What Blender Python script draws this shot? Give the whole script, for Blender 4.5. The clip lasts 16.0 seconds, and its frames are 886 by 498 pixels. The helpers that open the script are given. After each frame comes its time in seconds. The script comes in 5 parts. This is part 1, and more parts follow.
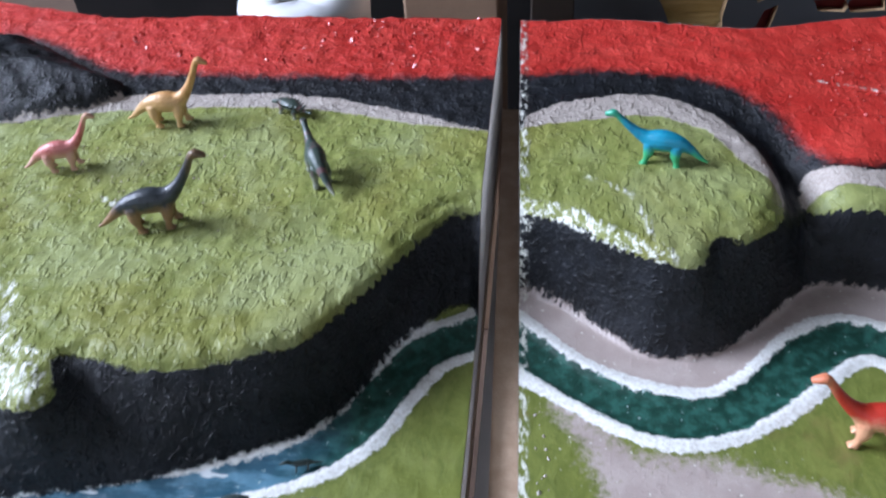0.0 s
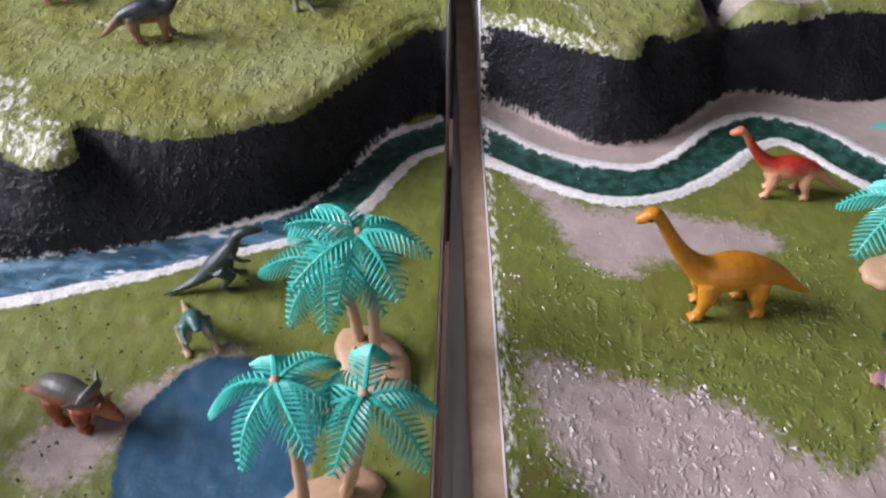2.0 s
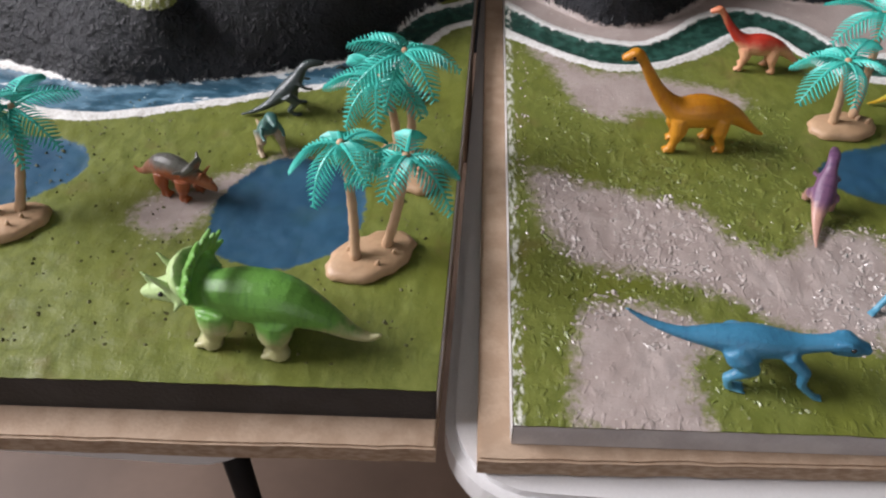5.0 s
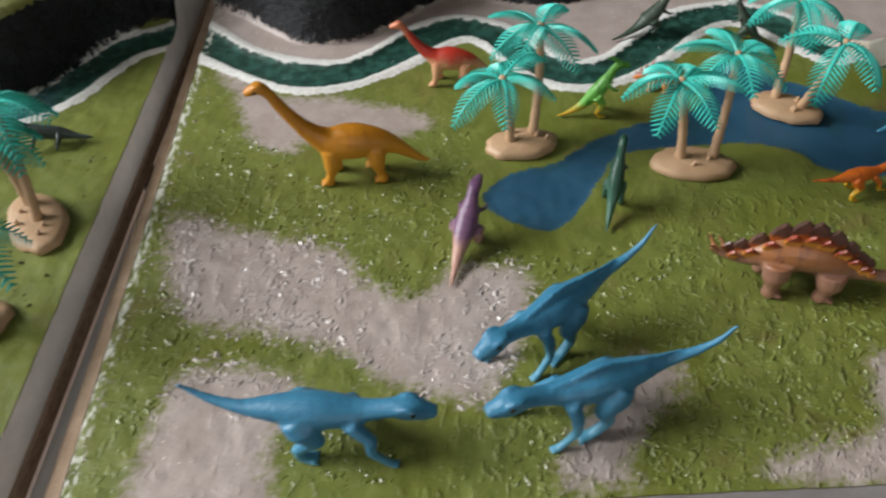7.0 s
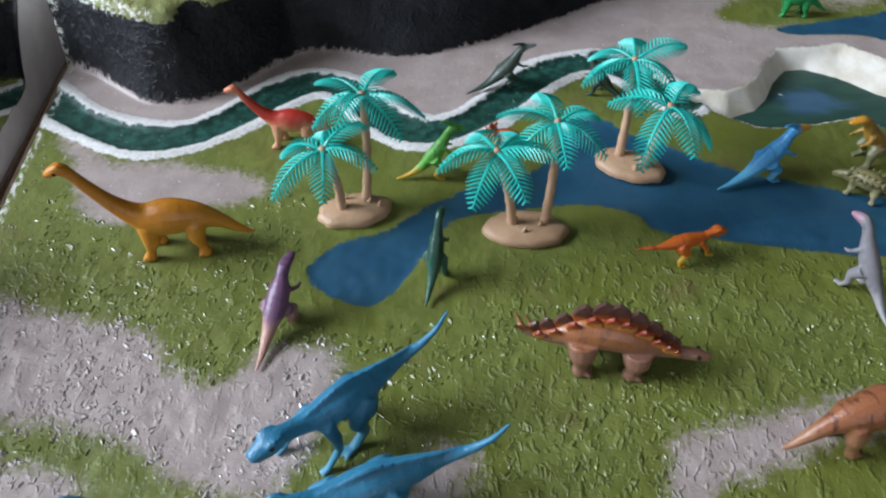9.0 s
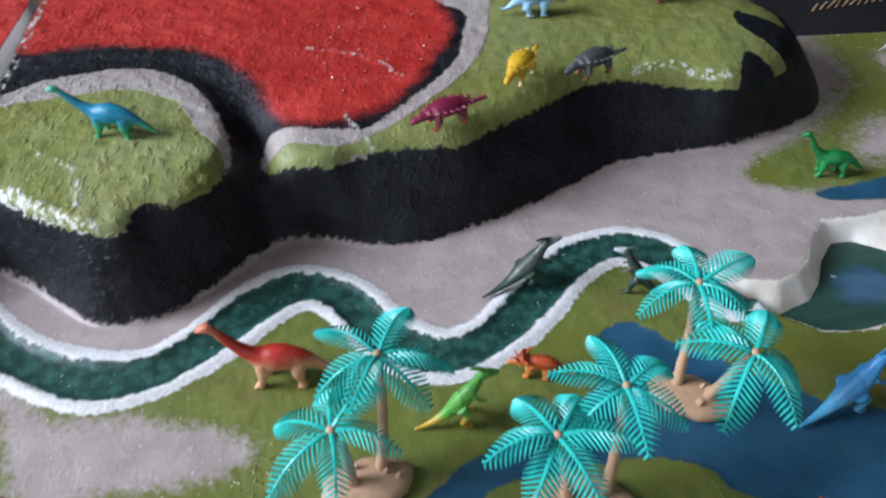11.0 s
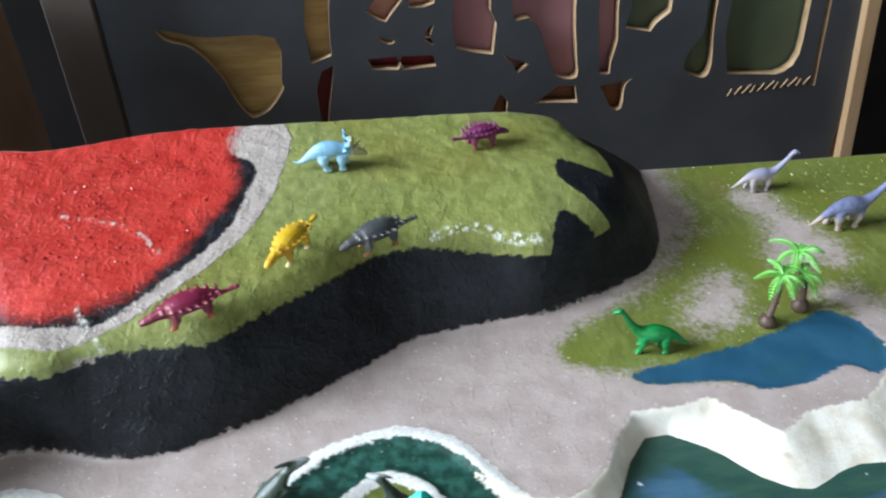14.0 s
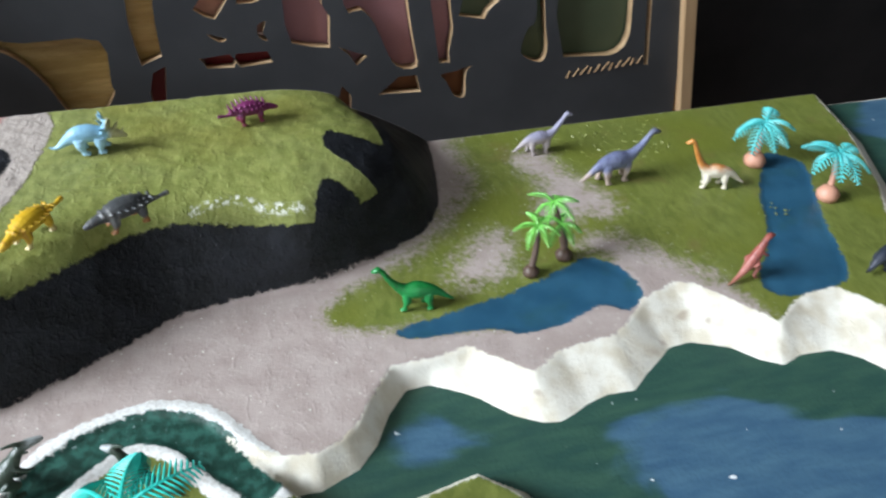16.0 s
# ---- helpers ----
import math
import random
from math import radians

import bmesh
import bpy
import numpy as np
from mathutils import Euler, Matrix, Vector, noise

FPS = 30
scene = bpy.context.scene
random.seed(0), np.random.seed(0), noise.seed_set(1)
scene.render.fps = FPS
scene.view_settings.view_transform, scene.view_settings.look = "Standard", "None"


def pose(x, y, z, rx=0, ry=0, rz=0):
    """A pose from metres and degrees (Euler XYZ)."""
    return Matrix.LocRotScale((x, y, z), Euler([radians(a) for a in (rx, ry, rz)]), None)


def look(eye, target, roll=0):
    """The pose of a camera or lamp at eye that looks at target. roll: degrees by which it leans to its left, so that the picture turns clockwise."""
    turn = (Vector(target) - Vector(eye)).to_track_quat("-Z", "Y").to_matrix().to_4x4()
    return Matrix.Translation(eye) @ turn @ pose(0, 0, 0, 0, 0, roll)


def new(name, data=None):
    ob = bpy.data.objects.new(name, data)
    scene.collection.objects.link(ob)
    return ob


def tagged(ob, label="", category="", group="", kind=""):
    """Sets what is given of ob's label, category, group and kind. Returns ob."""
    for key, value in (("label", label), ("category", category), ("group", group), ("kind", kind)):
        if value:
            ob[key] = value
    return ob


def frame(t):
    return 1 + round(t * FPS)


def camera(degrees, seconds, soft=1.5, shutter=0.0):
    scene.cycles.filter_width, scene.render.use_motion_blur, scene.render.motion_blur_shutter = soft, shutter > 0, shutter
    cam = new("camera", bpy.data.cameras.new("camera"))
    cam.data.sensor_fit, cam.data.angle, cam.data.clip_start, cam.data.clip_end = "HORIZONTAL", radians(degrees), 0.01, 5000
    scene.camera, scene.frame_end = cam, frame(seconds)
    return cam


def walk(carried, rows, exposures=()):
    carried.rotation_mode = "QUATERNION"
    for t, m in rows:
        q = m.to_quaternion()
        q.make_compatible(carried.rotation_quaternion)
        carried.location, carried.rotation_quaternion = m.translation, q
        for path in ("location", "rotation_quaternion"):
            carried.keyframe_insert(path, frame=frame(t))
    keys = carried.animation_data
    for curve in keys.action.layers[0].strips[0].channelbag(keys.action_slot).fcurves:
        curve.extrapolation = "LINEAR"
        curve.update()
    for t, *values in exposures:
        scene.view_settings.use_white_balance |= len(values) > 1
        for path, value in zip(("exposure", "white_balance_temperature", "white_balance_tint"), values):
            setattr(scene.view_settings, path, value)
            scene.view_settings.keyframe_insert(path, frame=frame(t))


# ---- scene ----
cam = camera(58.0, 16.0, soft=2.2, shutter=0.4)
PATH = [
    (0, (0.05, -0.083, 0.417), (-0.181, 1.406, -0.898), -4.2),
    (0.5, (0.045, -0.127, 0.418), (-0.16, 1.338, -0.928), -2.4),
    (1, (0.035, -0.178, 0.408), (-0.089, 1.267, -0.97), -2.1),
    (1.5, (0.032, -0.216, 0.383), (-0.05, 1.256, -0.969), -2.1),
    (2, (0.027, -0.234, 0.365), (-0.029, 1.238, -0.988), -1.0),
    (2.5, (0.02, -0.271, 0.355), (-0.006, 1.16, -1.042), -0.0),
    (3, (0.003, -0.315, 0.352), (-0.013, 1.102, -1.059), 1.0),
    (5.3, (0.043, -0.393, 0.381), (-0.05, 1.011, -1.04), 0.9),
    (5.5, (0.061, -0.389, 0.383), (-0.015, 1.006, -1.048), 0.7),
    (6, (0.117, -0.378, 0.386), (0.05, 1.004, -1.058), -0.1),
    (6.5, (0.19, -0.352, 0.387), (0.153, 1.023, -1.065), -0.3),
    (7, (0.252, -0.325, 0.381), (0.241, 1.053, -1.068), -0.7),
    (7.5, (0.317, -0.293, 0.379), (0.305, 1.075, -1.081), -1.5),
    (8, (0.357, -0.293, 0.386), (0.375, 1.07, -1.078), -1.2),
    (8.2, (0.361, -0.299, 0.391), (0.401, 1.068, -1.068), -0.8),
    (10.3, (0.366, -0.195, 0.41), (0.35, 1.244, -0.978), -1.1),
    (10.5, (0.344, -0.174, 0.41), (0.373, 1.284, -0.959), -0.3),
    (11, (0.319, -0.106, 0.423), (0.495, 1.339, -0.948), 1.1),
    (11.5, (0.3, -0.07, 0.425), (0.569, 1.384, -0.922), 1.3),
    (12, (0.295, -0.041, 0.433), (0.636, 1.419, -0.89), 0.9),
    (12.5, (0.301, -0.015, 0.437), (0.657, 1.43, -0.9), 0.5),
    (13, (0.349, 0.0, 0.447), (0.692, 1.469, -0.867), 0.9),
    (13.5, (0.428, 0.006, 0.46), (0.726, 1.511, -0.823), 2.0),
    (14, (0.492, 0.006, 0.457), (0.717, 1.516, -0.835), 1.4),
    (14.5, (0.549, 0.004, 0.453), (0.754, 1.512, -0.844), 1.6),
    (15, (0.593, -0.004, 0.451), (0.825, 1.501, -0.845), 2.7),
    (15.5, (0.601, -0.019, 0.449), (0.925, 1.487, -0.827), 2.5),
    (16, (0.602, -0.045, 0.442), (1.043, 1.433, -0.832), 2.3),
]
EXPOSURES = [(0.0, 0.52, 5650, 20), (1.5, 0.30, 6250, 30), (3.0, 0.14, 6900, 28), (5.5, 0.14, 6950, 22), (7.0, 0.14, 7000, 15), (8.0, 0.18, 6550, 13), (10.5, 0.25, 5750, 22),
             (11.5, 0.45, 6100, 18), (12.5, 0.62, 6300, 17), (14.5, 0.97, 5950, 11), (16.0, 0.86, 6250, 13)]
walk(cam, [(t, look(eye, target, roll)) for t, eye, target, roll in PATH], EXPOSURES)

# ---- light ----
world = bpy.data.worlds.new("world")
scene.world = world
world.use_nodes = True
wn = world.node_tree.nodes
sky = wn.new("ShaderNodeTexSky")
sky.sky_type = "NISHITA"
sky.sun_disc = False
sky.sun_elevation, sky.sun_rotation = radians(38), radians(-75)
world.node_tree.links.new(sky.outputs[0], wn["Background"].inputs[0])
wn["Background"].inputs[1].default_value = 0.12


def window_light(name, eye, target, width, height, power, colour):
    lamp = bpy.data.lights.new(name, "AREA")
    lamp.shape, lamp.size, lamp.size_y, lamp.energy, lamp.color = "RECTANGLE", width, height, power, colour
    ob = new(name, lamp)
    ob.matrix_world = look(eye, target)
    return ob


window_light("window_daylight", (-4.25, 0.35, 2.65), (0.4, 0.25, 0.0), 2.8, 1.9, 430, (0.86, 0.945, 1.0))
window_light("window_daylight_far", (1.0, -3.35, 1.25), (0.5, 0.2, 0.0), 1.6, 1.1, 15, (0.94, 0.97, 1.0))

# ---- materials ----


class Mat:
    """A node material with short ways to add nodes."""

    def __init__(self, name, rough=0.6, metal=0.0, spec=0.5):
        self.m = bpy.data.materials.new(name)
        self.m.use_nodes = True
        self.t = self.m.node_tree
        self.b = self.t.nodes["Principled BSDF"]
        self.b.inputs["Roughness"].default_value = rough
        self.b.inputs["Metallic"].default_value = metal
        self.b.inputs["Specular IOR Level"].default_value = spec
        self.coord = self.t.nodes.new("ShaderNodeTexCoord")
        self.space = "Object"

    def put(self, socket, value):
        if isinstance(value, bpy.types.NodeSocket):
            self.t.links.new(value, socket)
        elif isinstance(value, (tuple, list)):
            socket.default_value = (*value, 1.0) if len(value) == 3 and socket.type == "RGBA" else value
        else:
            socket.default_value = value

    def math(self, op, a, b=0.0, c=0.0, clamp=False):
        n = self.t.nodes.new("ShaderNodeMath")
        n.operation, n.use_clamp = op, clamp
        for k, v in enumerate((a, b, c)):
            self.put(n.inputs[k], v)
        return n.outputs[0]

    def noise(self, scale, detail=3.0, rough=0.55, stretch=None, vec=None, distort=0.0):
        n = self.t.nodes.new("ShaderNodeTexNoise")
        n.inputs["Scale"].default_value = scale
        n.inputs["Detail"].default_value = detail
        n.inputs["Roughness"].default_value = rough
        n.inputs["Distortion"].default_value = distort
        src = vec or self.coord.outputs[self.space]
        if stretch:
            mp = self.t.nodes.new("ShaderNodeMapping")
            mp.inputs["Scale"].default_value = stretch[:3]
            if len(stretch) > 3:
                mp.inputs["Rotation"].default_value = (0, 0, radians(stretch[3]))
            self.t.links.new(src, mp.inputs[0])
            src = mp.outputs[0]
        self.t.links.new(src, n.inputs["Vector"])
        return n.outputs["Fac"]

    def voronoi(self, scale):
        n = self.t.nodes.new("ShaderNodeTexVoronoi")
        n.inputs["Scale"].default_value = scale
        self.t.links.new(self.coord.outputs[self.space], n.inputs["Vector"])
        return n.outputs["Distance"]

    def mix(self, fac, a, b):
        n = self.t.nodes.new("ShaderNodeMix")
        n.data_type = "RGBA"
        self.put(n.inputs[0], fac)
        self.put(n.inputs[6], a)
        self.put(n.inputs[7], b)
        return n.outputs[2]

    def step(self, v, lo, hi):
        n = self.t.nodes.new("ShaderNodeMapRange")
        n.interpolation_type = "SMOOTHSTEP"
        self.put(n.inputs[0], v)
        n.inputs[1].default_value, n.inputs[2].default_value = lo, hi
        return n.outputs[0]

    def attr(self, name):
        n = self.t.nodes.new("ShaderNodeAttribute")
        n.attribute_name = name
        return n.outputs["Fac"]

    def axis(self, space, k):
        n = self.t.nodes.new("ShaderNodeSeparateXYZ")
        self.t.links.new(self.coord.outputs[space], n.inputs[0])
        return n.outputs[k]

    def bump(self, height, strength, dist):
        n = self.t.nodes.new("ShaderNodeBump")
        n.inputs["Strength"].default_value = strength
        n.inputs["Distance"].default_value = dist
        self.put(n.inputs["Height"], height)
        self.t.links.new(n.outputs[0], self.b.inputs["Normal"])

    def done(self, colour, rough=None):
        self.put(self.b.inputs["Base Color"], colour)
        if rough is not None:
            self.put(self.b.inputs["Roughness"], rough)
        return self.m


def two_tone(name, a, b, scale, rough=0.6, bump=0.2, dist=0.001, fine=None, stretch=None, spec=0.5):
    """A surface with patches of two near colours, a fine grain and a little relief."""
    m = Mat(name, rough, 0.0, spec)
    big = m.step(m.noise(scale, 4, stretch=stretch), 0.35, 0.65)
    small = m.noise(fine or scale * 9, 3, stretch=stretch)
    col = m.mix(big, a, b)
    col = m.mix(m.math("MULTIPLY", small, 0.35), col, tuple(v * 0.55 for v in a))
    m.bump(small, bump, dist)
    return m.done(col, m.step(small, -0.6, 1.6) if rough is None else None)


def painted_ground():
    """Poster paint on plaster: zones by their distance fields, with ragged edges and brush marks."""
    m = Mat("painted_plaster", 0.55)
    rag = m.math("SUBTRACT", m.noise(55, 5, 0.65), 0.5)
    rag2 = m.math("SUBTRACT", m.noise(210, 4, 0.7), 0.5)
    jag = m.math("ADD", m.math("MULTIPLY", rag, 0.013), m.math("MULTIPLY", rag2, 0.016))
    brush = m.noise(110, 5, 0.65, (1.0, 0.5, 1.0, 32), distort=0.8)
    fine = m.noise(430, 4, 0.62)
    ridge = m.math("ABSOLUTE", m.math("SUBTRACT", m.noise(85, 4, 0.55, (1.0, 0.5, 1.0, -28), distort=0.7), 0.5))
    lump = m.step(m.noise(170, 3, 0.5), 0.58, 0.74)
    big = m.noise(11, 3, 0.5)
    grain = m.noise(1300, 2, 0.5)
    coarse = m.attr("coarse")

    def zone(attr, amp=1.0, edge=0.0012, shift=0.0):
        v = m.math("ADD", m.math("MULTIPLY_ADD", jag, amp, m.attr(attr)), shift)
        return m.step(v, -edge, edge)

    grass = m.mix(m.step(brush, 0.3, 0.7), (0.112, 0.136, 0.026), (0.182, 0.208, 0.047))
    grass = m.mix(m.step(big, 0.42, 0.7), grass, (0.140, 0.160, 0.024))
    grass = m.mix(m.step(fine, 0.60, 0.78), grass, (0.27, 0.27, 0.070))
    grass = m.mix(m.math("MULTIPLY", m.step(m.noise(24, 4, 0.6), 0.56, 0.72), 0.5), grass, (0.17, 0.13, 0.045))
    sand = m.mix(m.step(m.noise(40, 4), 0.35, 0.65), (0.375, 0.305, 0.275), (0.440, 0.368, 0.335))
    sand = m.mix(m.math("MULTIPLY", m.step(grain, 0.5, 0.75), 0.45), sand, (0.27, 0.22, 0.18))
    thin = zone("sand", 2.2, 0.008)
    col = m.mix(thin, grass, sand)
    # crumbs of dried paint
    speck = m.step(m.noise(330, 1, 0.4), 0.71, 0.76)
    col = m.mix(m.math("MULTIPLY", speck, m.step(m.attr("sand"), -0.03, 0.004)), col, (0.66, 0.63, 0.56))
    # ponds
    pond = m.mix(m.step(m.noise(30, 4), 0.3, 0.7), (0.016, 0.072, 0.130), (0.026, 0.098, 0.165))
    pond = m.mix(m.math("MULTIPLY", m.step(m.noise(26, 3), 0.5, 0.72), 0.6), pond, (0.020, 0.075, 0.09))
    col = m.mix(zone("pond", 0.65, 0.0012), col, pond)
    # river with its white banks
    bank = m.mix(m.step(fine, 0.35, 0.7), (0.80, 0.80, 0.77), (0.60, 0.58, 0.53))
    col = m.mix(zone("bank", 0.50, 0.0008), col, bank)
    water = m.mix(m.step(m.noise(120, 4, 0.6), 0.38, 0.66), (0.008, 0.040, 0.028), (0.028, 0.105, 0.080))
    blue = m.mix(m.step(m.noise(60, 4, 0.6, (0.5, 1.5, 1, 12)), 0.42, 0.6), (0.022, 0.085, 0.13), (0.10, 0.22, 0.30))
    blue = m.mix(m.step(m.noise(48, 3, 0.6, (0.45, 1.6, 1, 10)), 0.61, 0.65), blue, (0.72, 0.76, 0.77))
    water = m.mix(m.attr("blue"), water, blue)
    water = m.mix(m.step(m.noise(210, 3, 0.7), 0.66, 0.74), water, (0.45, 0.55, 0.53))
    col = m.mix(zone("river", 0.55, 0.0010), col, water)
    # black rock and what is painted on its top
    rock = m.mix(m.step(m.noise(45, 5, 0.65), 0.35, 0.7), (0.0055, 0.006, 0.007), (0.014, 0.0155, 0.019))
    rock = m.mix(m.math("MULTIPLY", m.step(fine, 0.62, 0.8), 0.5), rock, (0.045, 0.049, 0.058))
    isrock = zone("rock", 0.32, 0.0008)
    m.put(m.b.inputs["Specular IOR Level"], m.math("MULTIPLY_ADD", isrock, -0.20, 0.45))
    col = m.mix(isrock, col, rock)
    chalk = m.mix(m.step(fine, 0.35, 0.7), (0.44, 0.385, 0.34), (0.33, 0.28, 0.245))
    col = m.mix(zone("beige", 0.6, 0.0013), col, chalk)
    red = m.mix(m.step(m.noise(38, 4, 0.6), 0.35, 0.7), (0.40, 0.024, 0.017), (0.50, 0.046, 0.032))
    red = m.mix(m.step(m.noise(260, 3), 0.68, 0.76), red, (0.66, 0.20, 0.16))
    red = m.mix(m.math("MULTIPLY", m.step(m.noise(19, 4), 0.6, 0.72), 0.55), red, (0.21, 0.008, 0.006))
    lava = zone("lava", 1.2, 0.008)
    col = m.mix(lava, col, red)
    turf = m.mix(m.step(brush, 0.3, 0.72), (0.148, 0.170, 0.040), (0.250, 0.270, 0.078))
    turf = m.mix(m.step(fine, 0.58, 0.78), turf, (0.40, 0.41, 0.16))
    turf = m.mix(m.math("MULTIPLY", m.step(big, 0.45, 0.7), 0.35), turf, (0.20, 0.165, 0.03))
    turf = m.mix(m.math("MULTIPLY", m.math("MULTIPLY", m.step(m.noise(9, 4, 0.6, distort=0.5), 0.46, 0.64), coarse), 0.55), turf, (0.30, 0.33, 0.155))
    isturf = zone("turf", 0.5, 0.0010)
    col = m.mix(isturf, col, turf)
    # white paint dragged over the turf and the cut foam of the coast
    drag = m.math("MULTIPLY", m.step(m.noise(230, 4, 0.7, (1, 0.4, 1, 25)), 0.47, 0.60), zone("white", 0.35, 0.002))
    col = m.mix(drag, col, (0.70, 0.70, 0.62))
    foam = m.mix(m.step(m.noise(60, 3, 0.5, (1, 1, 0.4)), 0.35, 0.7), (0.80, 0.77, 0.67), (0.66, 0.60, 0.47))
    foam = m.mix(m.step(m.noise(25, 2), 0.66, 0.72), foam, (0.52, 0.44, 0.34))
    col = m.mix(zone("coast", 0.55, 0.0010), col, foam)
    # lumps and knife ridges where the paint lies thick, a fine grain elsewhere
    chips = m.step(m.noise(190, 3, 0.5, (1.0, 0.55, 1.0, -33), distort=0.4), 0.54, 0.68)
    relief = m.math("MULTIPLY_ADD", chips, 0.40, m.math("MULTIPLY", m.step(ridge, 0.08, 0.0), 0.05))
    relief = m.math("MULTIPLY_ADD", lump, 0.36, relief)
    relief = m.math("MULTIPLY", relief, coarse)
    h = m.math("ADD", relief, m.math("MULTIPLY_ADD", fine, 0.10, m.math("MULTIPLY", grain, 0.04)))
    strokes = m.noise(95, 5, 0.58, (1.0, 0.32, 1.0, -33), distort=0.6)
    h = m.math("MULTIPLY_ADD", m.math("MULTIPLY", strokes, coarse), m.math("MULTIPLY_ADD", isturf, 0.55, m.math("MULTIPLY", lava, 0.4)), h)
    crag = m.math("MULTIPLY", m.math("MULTIPLY", m.noise(85, 6, 0.70), isrock), m.math("MULTIPLY_ADD", coarse, 1.1, 0.35))
    h = m.math("MULTIPLY_ADD", crag, m.math("SUBTRACT", 1.0, isturf), h)
    m.bump(h, 0.85, 0.0028)
    return m.done(col, m.math("MULTIPLY_ADD", fine, -0.35, 0.60))


def plastic(name, back, belly, mark=None, head=None, split=0.42, rough=0.38, head_at=0.80):
    """Painted toy plastic: back over belly, with a mottled seam and sprayed markings."""
    m = Mat(name, rough)
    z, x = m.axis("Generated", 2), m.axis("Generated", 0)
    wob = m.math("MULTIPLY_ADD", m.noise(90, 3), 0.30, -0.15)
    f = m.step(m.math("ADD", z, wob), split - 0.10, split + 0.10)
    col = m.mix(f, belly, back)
    if mark:
        col = m.mix(m.math("MULTIPLY", m.step(m.noise(110, 3, 0.6, (2.2, 0.7, 0.7)), 0.52, 0.66), f), col, mark)
    if head:
        col = m.mix(m.step(m.math("ADD", x, m.math("MULTIPLY", wob, 0.5)), head_at, head_at + 0.08), col, head)
    fine = m.noise(420, 3)
    col = m.mix(m.math("MULTIPLY", m.step(fine, 0.5, 0.8), 0.3), col, tuple(0.5 * v for v in back))
    m.bump(m.math("ADD", m.math("MULTIPLY", fine, 0.5), m.math("MULTIPLY_ADD", m.noise(190, 3), 0.7, m.math("MULTIPLY", m.voronoi(900), 0.35))), 0.40, 0.0012)
    return m.done(col, m.math("MULTIPLY_ADD", fine, 0.2, rough - 0.1))


PAINT = painted_ground()
CHIP = two_tone("chipboard", (0.50, 0.36, 0.25), (0.41, 0.28, 0.185), 60, 0.75, 0.35, 0.0012, 480)
CHIP_EDGE = two_tone("chipboard_edge", (0.38, 0.24, 0.145), (0.55, 0.40, 0.28), 150, 0.85, 0.9, 0.002, 600, (1, 1, 2.5))
RIM_GREY = two_tone("grey_painted_rim", (0.50, 0.47, 0.46), (0.60, 0.575, 0.56), 40, 0.65, 0.4, 0.001, 400)
RIM_WHITE = two_tone("white_painted_rim", (0.70, 0.68, 0.65), (0.50, 0.48, 0.45), 90, 0.6, 0.8, 0.002, 420)
RIM_BARE = two_tone("bare_foam_rim", (0.78, 0.74, 0.70), (0.68, 0.64, 0.61), 40, 0.7, 0.4, 0.001, 400)
RIM_BLACK = two_tone("black_painted_rim", (0.010, 0.011, 0.012), (0.022, 0.023, 0.025), 40, 0.5, 0.4, 0.001, 400)
TABLE = two_tone("grey_white_plastic", (0.70, 0.69, 0.68), (0.76, 0.75, 0.74), 6, 0.45, 0.1, 0.0004, 700)


def sea_paint():
    m = Mat("sea_paint", 0.42)
    f = m.noise(7.5, 4, 0.55, (0.7, 1.5, 1), distort=0.6)
    brush = m.noise(60, 4, 0.6, (0.4, 1.6, 1, 12))
    green = m.mix(m.step(brush, 0.3, 0.7), (0.020, 0.062, 0.050), (0.036, 0.090, 0.062))
    blue = m.mix(m.step(brush, 0.3, 0.7), (0.040, 0.098, 0.165), (0.062, 0.135, 0.200))
    deep = m.math("MULTIPLY_ADD", m.math("SUBTRACT", f, 0.5), 0.16, m.attr("shore"))
    col = m.mix(m.step(deep, 0.030, 0.052), green, blue)
    col = m.mix(m.step(m.noise(90, 1, 0.4), 0.775, 0.79), col, (0.72, 0.76, 0.76))
    m.bump(m.math("ADD", brush, m.noise(300, 3)), 0.35, 0.0012)
    return m.done(col)


SEA = sea_paint()
PALM_TEAL = two_tone("teal_palm_plastic", (0.022, 0.47, 0.39), (0.035, 0.60, 0.50), 60, 0.42, 0.15, 0.0006, 500)
PALM_LIME = two_tone("lime_palm_plastic", (0.16, 0.52, 0.07), (0.24, 0.62, 0.13), 60, 0.4, 0.15, 0.0006, 500)
PALM_AQUA = two_tone("aqua_palm_plastic", (0.06, 0.44, 0.43), (0.12, 0.55, 0.53), 60, 0.4, 0.15, 0.0006, 500)
TAN = two_tone("tan_plastic", (0.56, 0.36, 0.215), (0.48, 0.295, 0.165), 45, 0.5, 0.4, 0.001, 350)
PINK_TAN = two_tone("pinkish_tan_plastic", (0.60, 0.30, 0.20), (0.50, 0.24, 0.15), 45, 0.5, 0.4, 0.001, 350)
BROWN = two_tone("dark_brown_plastic", (0.070, 0.042, 0.028), (0.11, 0.066, 0.042), 45, 0.5, 0.4, 0.001, 350)
SLATE = two_tone("dark_grey_painted_board", (0.052, 0.055, 0.060), (0.066, 0.069, 0.074), 7, 0.6, 0.15, 0.0006, 300)
PINE = two_tone("pale_pine", (0.58, 0.39, 0.21), (0.50, 0.32, 0.165), 9, 0.55, 0.2, 0.0006, 120, (6, 6, 0.4))
GREY_WOOD = two_tone("greyish_beige_board", (0.105, 0.080, 0.064), (0.080, 0.062, 0.050), 5, 0.6, 0.15, 0.0006, 150)
